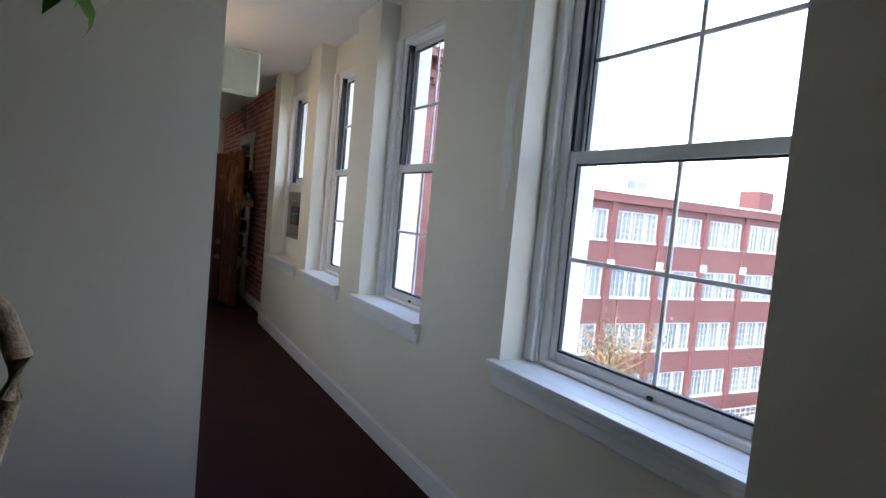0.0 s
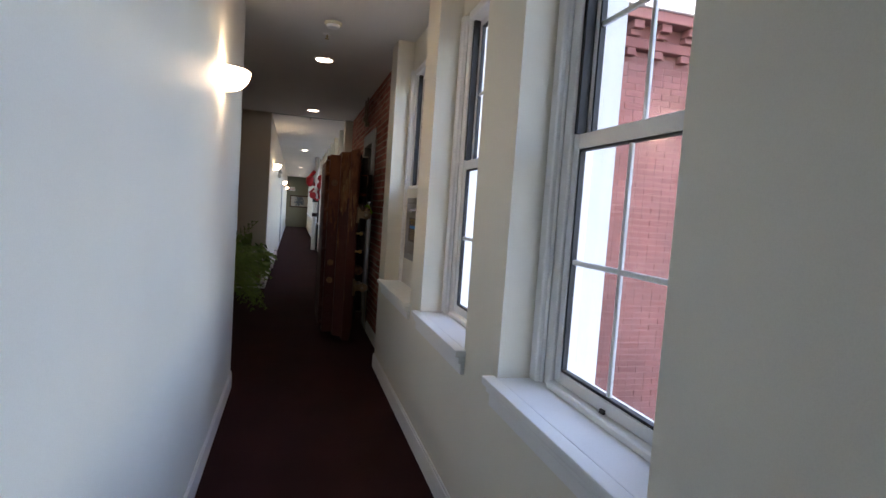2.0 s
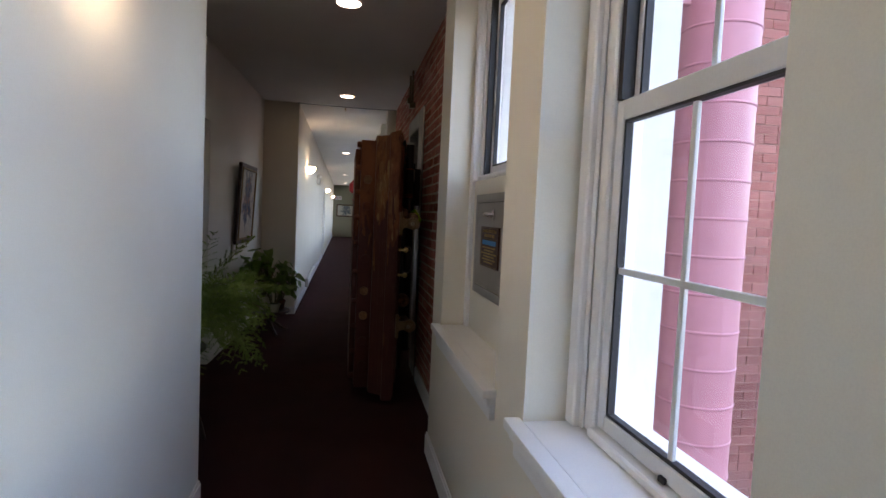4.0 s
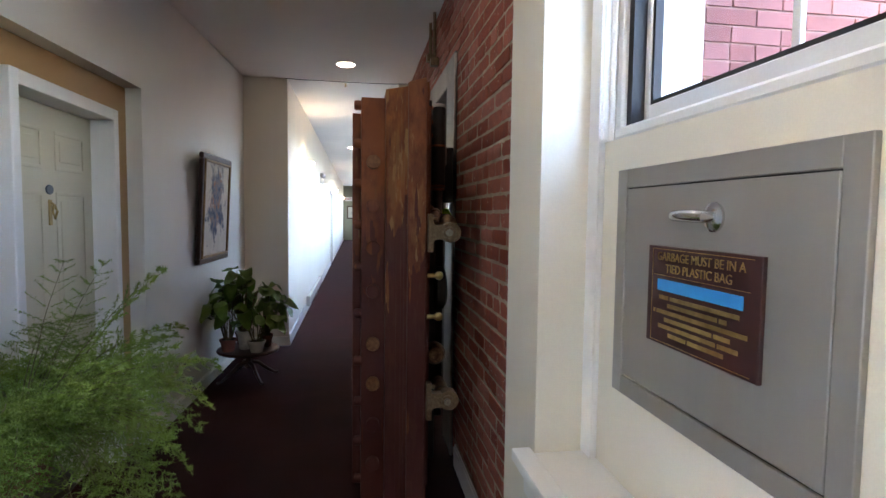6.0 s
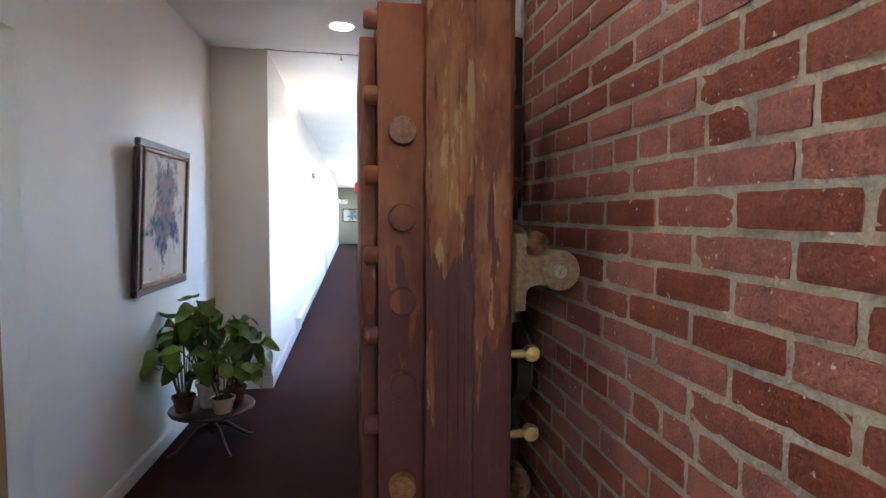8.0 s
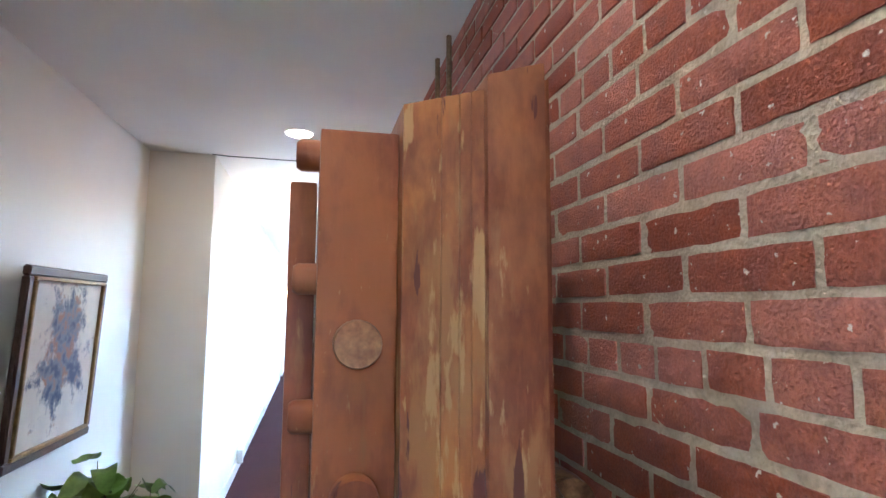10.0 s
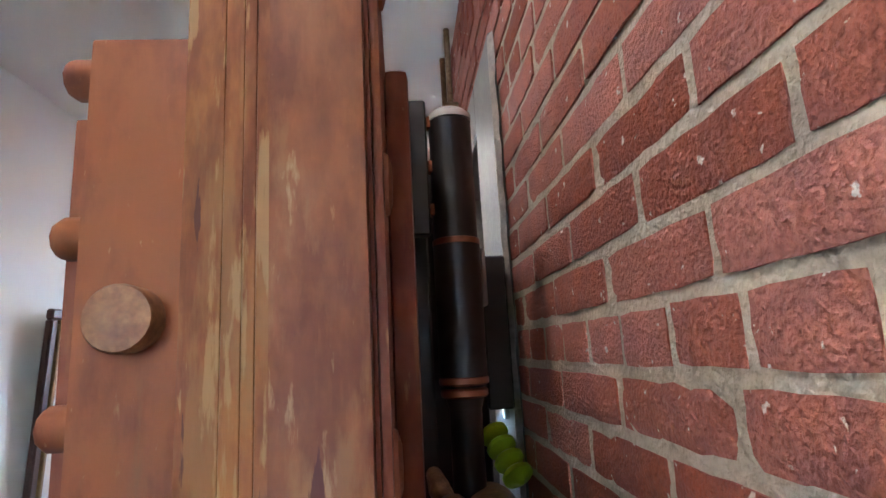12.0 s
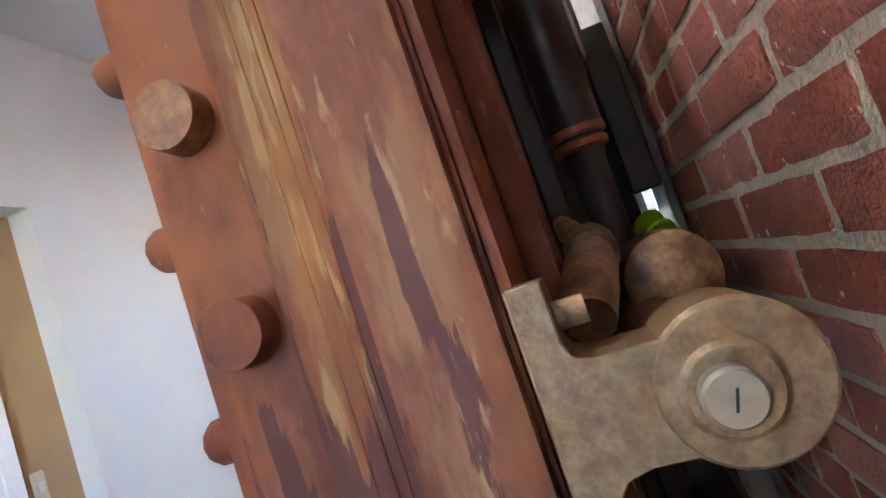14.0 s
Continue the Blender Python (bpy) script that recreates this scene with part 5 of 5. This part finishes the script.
# twisted tree trunk and hanging leaves of the lobby plant
ficus = thing("lobby_plant", "potted houseplant with a twisted pale trunk and broad leaves", "potted plant", at=(-0.265, 1.43, 0))
pot(ficus, 0.17, 0.30, TERRA)
b = bmesh.new()
tr = [(0.0, 0.0, 0.26), (0.02, 0.01, 0.55), (0.005, 0.02, 0.76), (0.045, 0.03, 0.92), (0.072, 0.03, 1.05), (0.085, 0.03, 1.14), (0.05, 0.035, 1.24), (-0.03, 0.04, 1.30), (-0.09, 0.03, 1.46), (-0.05, 0.02, 1.85), (-0.02, 0.0, 2.2)]
tube(b, tr, [0.030, 0.027, 0.023, 0.021, 0.024, 0.026, 0.025, 0.023, 0.020, 0.016, 0.008], 10)
part("trunk", b, BARK, ficus, "twisted pale bark trunk", True)
leafs = [blade(0.22, 0.045, 90 + i, 0.15) for i in range(3)]
rl = random.Random(12)
for i in range(44):
    a = rl.uniform(0, 2 * math.pi)
    z = rl.uniform(2.02, 2.34)
    d = rl.uniform(0.03, 0.24)
    ob = new("leaf", rl.choice(leafs))
    ob.parent = ficus
    ob.matrix_local = pose(-0.03 + math.cos(a) * d, math.sin(a) * d, z, rl.uniform(-20, 20), rl.uniform(-5, 75), math.degrees(a))

# ---- ceiling and wall fittings ----
sd = thing("smoke_detector", "round off-white smoke detector on the ceiling", "smoke detector", at=(0.94, 6.41, CEIL_Z))
b = bmesh.new()
lathe(b, [(0.072, 0), (0.072, -0.012), (0.066, -0.02)], (0, 0, 0), 30)
part("base", b, BEIGE, sd, "", True)
b = bmesh.new()
lathe(b, [(0.055, -0.0205), (0.050, -0.040), (0.030, -0.047), (0.0, -0.048)], (0, 0, 0), 30)
part("cap", b, WHITE, sd, "", True)
for x, y in ((0.91, 6.74), (0.91, 11.68)):
    sp = thing("sprinkler", "small brass sprinkler head on the ceiling", "sprinkler", "ceiling sprinklers", at=(x, y, CEIL_Z))
    b = bmesh.new()
    lathe(b, [(0.034, 0), (0.034, -0.004), (0.012, -0.008)], (0, 0, 0), 22)
    part("rosette", b, WHITE, sp, "", True)
    b = bmesh.new()
    lathe(b, [(0.008, -0.0085), (0.007, -0.035), (0.018, -0.040), (0.018, -0.043)], (0, 0, 0), 16)
    part("head", b, BRASS, sp, "", True)
sign = thing("hanging_sign", "blank beige sign box projecting from the wall", "sign", at=(WALL_W, 3.22, 2.205))
boxes("bracket", BEIGE, sign, [(0, 0.022, -0.055, 0.055, -0.095, 0.095)], 0.006)
boxes("body", BEIGE, sign, [(0.0225, 0.345, -0.032, 0.032, -0.12, 0.125)], 0.014)
cl = thing("ceiling_globe", "white round ceiling fixture with glass cover", "ceiling light", at=(0.44, 2.62, CEIL_Z))
b = bmesh.new()
lathe(b, [(0.07, 0), (0.075, -0.02), (0.07, -0.05), (0.05, -0.085), (0.02, -0.10), (0.0, -0.102)], (0, 0, 0), 26)
part("globe", b, CERAMIC, cl, "", True)

# loose cable along the ceiling at the corridor's step
cb = thing("ceiling_cable", "thin dark cable sagging along the ceiling", "cable", at=(WALL_W, JOG_Y - 0.02, CEIL_Z))
b = bmesh.new()
tube(b, [(-0.02, 0, -0.004), (0.10, 0.0, -0.012), (0.30, 0.01, -0.010), (0.7, 0.0, -0.016), (1.1, 0.01, -0.012), (1.36, 0.0, -0.004)], 0.004, 6)
part("wire", b, GASKET, cb)

# conduits over the vault
for y, z0 in ((9.32, 2.66), (9.55, 2.75)):
    cn = thing("conduit", "thin painted steel conduit rising to the ceiling", "conduit", "conduits over the vault", at=(1.61, y, z0))
    b = bmesh.new()
    rod(b, (0, 0, 0), (0, 0, CEIL_Z - z0), 0.012, None, 10)
    part("pipe", b, HINGE, cn, "", True)
    boxes("fitting", HINGE, cn, [(-0.03, 0.03, -0.03, 0.03, -0.03, 0.03)], 0.004)

# plaster repair on the pier
pp = bmesh.new()
rp = random.Random(2)
outline = [(2.03 + rp.uniform(-0.012, 0.012), 1.58 + i * 0.085) for i in range(16)] + [(2.105 + rp.uniform(-0.018, 0.018), 2.85 - i * 0.085) for i in range(16)]
f = pp.faces.new([pp.verts.new((WALL_E - 0.0012, y, z)) for y, z in outline])
g = bmesh.ops.extrude_face_region(pp, geom=[f])
for v in g["geom"]:
    if isinstance(v, bmesh.types.BMVert):
        v.co.x += 0.0011
tagged(part("plaster_patch", pp, PATCH), "smooth pale plaster repair on the pier", "plaster patch", kind="structure")

# ---- far corridor ----
heat = thing("baseboard_heater", "long white enamelled baseboard heater along the wall", "heater", at=(WALL_W + 0.014, 15.0, 0.11))
boxes("body", HEATER, heat, [(0, 0.055, -1.3, 1.3, 0, 0.14)], 0.008)
boxes("grille", GASKET, heat, [(0.0551, 0.058, -1.27, 1.27, 0.015, 0.028)])
for s in (-1, 1):
    boxes("end_cap", HEATER, heat, [(0, 0.062, min(s * 1.301, s * 1.36), max(s * 1.301, s * 1.36), -0.005, 0.15)], 0.008)
d2 = thing("door_2", "white painted door set in the far corridor wall", "door", kind="structure", at=(0.17, 21.9, 0))
boxes("leaf", DOORPAINT, d2, [(0, 0.03, -0.45, 0.45, 0.01, 2.04)], 0.003)
boxes("casing", WHITE, d2, [(0.0, 0.125, -0.565, -0.501, 0, 2.16), (0.0, 0.125, 0.501, 0.565, 0, 2.16), (0.0, 0.125, -0.5, 0.5, 2.101, 2.16)], 0.003)
em = thing("emergency_light", "white twin-head emergency light high on the wall", "emergency light", at=(WALL_W, 17.1, 2.2))
boxes("body", HEATER, em, [(0, 0.07, -0.14, 0.14, -0.06, 0.06)], 0.01)
for y in (-0.1, 0.1):
    b = bmesh.new()
    lathe(b, [(0.03, 0.04), (0.055, 0.0), (0.06, -0.03), (0.0, -0.031)], (0.05, y, 0.11), 18, "y")
    part("lamp_head", b, HEATER, em, "", True)
ex = thing("exit_sign", "white exit sign with red letters at the corridor's end", "sign", at=(0.55, END_Y - 0.06, 2.28))
boxes("body", WHITE, ex, [(-0.20, 0.20, -0.03, 0.06, -0.11, 0.11)], 0.006)
lettering("letters", "EXIT", 0.17, RED, ex, Matrix.Translation((0, -0.031, 0)) @ Euler((radians(90), 0, 0)).to_matrix().to_4x4(), "red letters")

# white column with red fire valves
pipe = thing("fire_standpipe", "white standpipe with red valves and coiled red hose", "standpipe", at=(1.38, 20.1, 0))
b = bmesh.new()
rod(b, (0, 0, 0), (0, 0, CEIL_Z), 0.075, None, 20)
part("column", b, WHITE, pipe, "", True)
for z in (1.15, 1.62):
    b = bmesh.new()
    rod(b, (0, 0, z - 0.06), (0, 0, z + 0.06), 0.09, None, 20)
    part("coupling", b, BLACK, pipe, "", True)
b = bmesh.new()
rod(b, (0.10, -0.06, 0.02), (0.10, -0.06, 2.2), 0.03, None, 10)
part("drain_pipe", b, BLACK, pipe, "", True)
b = bmesh.new()
lathe(b, [(0.05, -0.16), (0.12, -0.10), (0.13, 0.0), (0.12, 0.12), (0.05, 0.18)], (-0.20, -0.06, 2.22), 18)
rod(b, (-0.2, -0.06, 2.38), (-0.06, -0.04, 2.56), 0.06, None, 12)
rod(b, (-0.2, -0.06, 2.22), (0.0, 0.0, 2.10), 0.06, None, 12)
part("valve", b, RED, pipe, "red valve body", True)
b = bmesh.new()
tube(b, [(-0.06, -0.1, 2.0), (-0.2, -0.12, 1.86), (-0.1, -0.14, 1.72), (0.06, -0.12, 1.62), (0.14, -0.1, 1.72), (0.06, -0.1, 1.9), (0.1, -0.1, 2.2), (0.16, -0.08, 2.35)], 0.035, 10)
part("hose", b, RED, pipe, "coiled red hose", True)
for x, z in ((0.12, 2.1), (-0.1, 1.78), (0.14, 2.34)):
    b = bmesh.new()
    lathe(b, [(0.02, -0.03), (0.10, -0.02), (0.11, 0.0), (0.10, 0.02), (0.02, 0.03)], (x, -0.16, z), 18, "y")
    part("hand_wheel", b, RED, pipe, "red valve wheel", True)
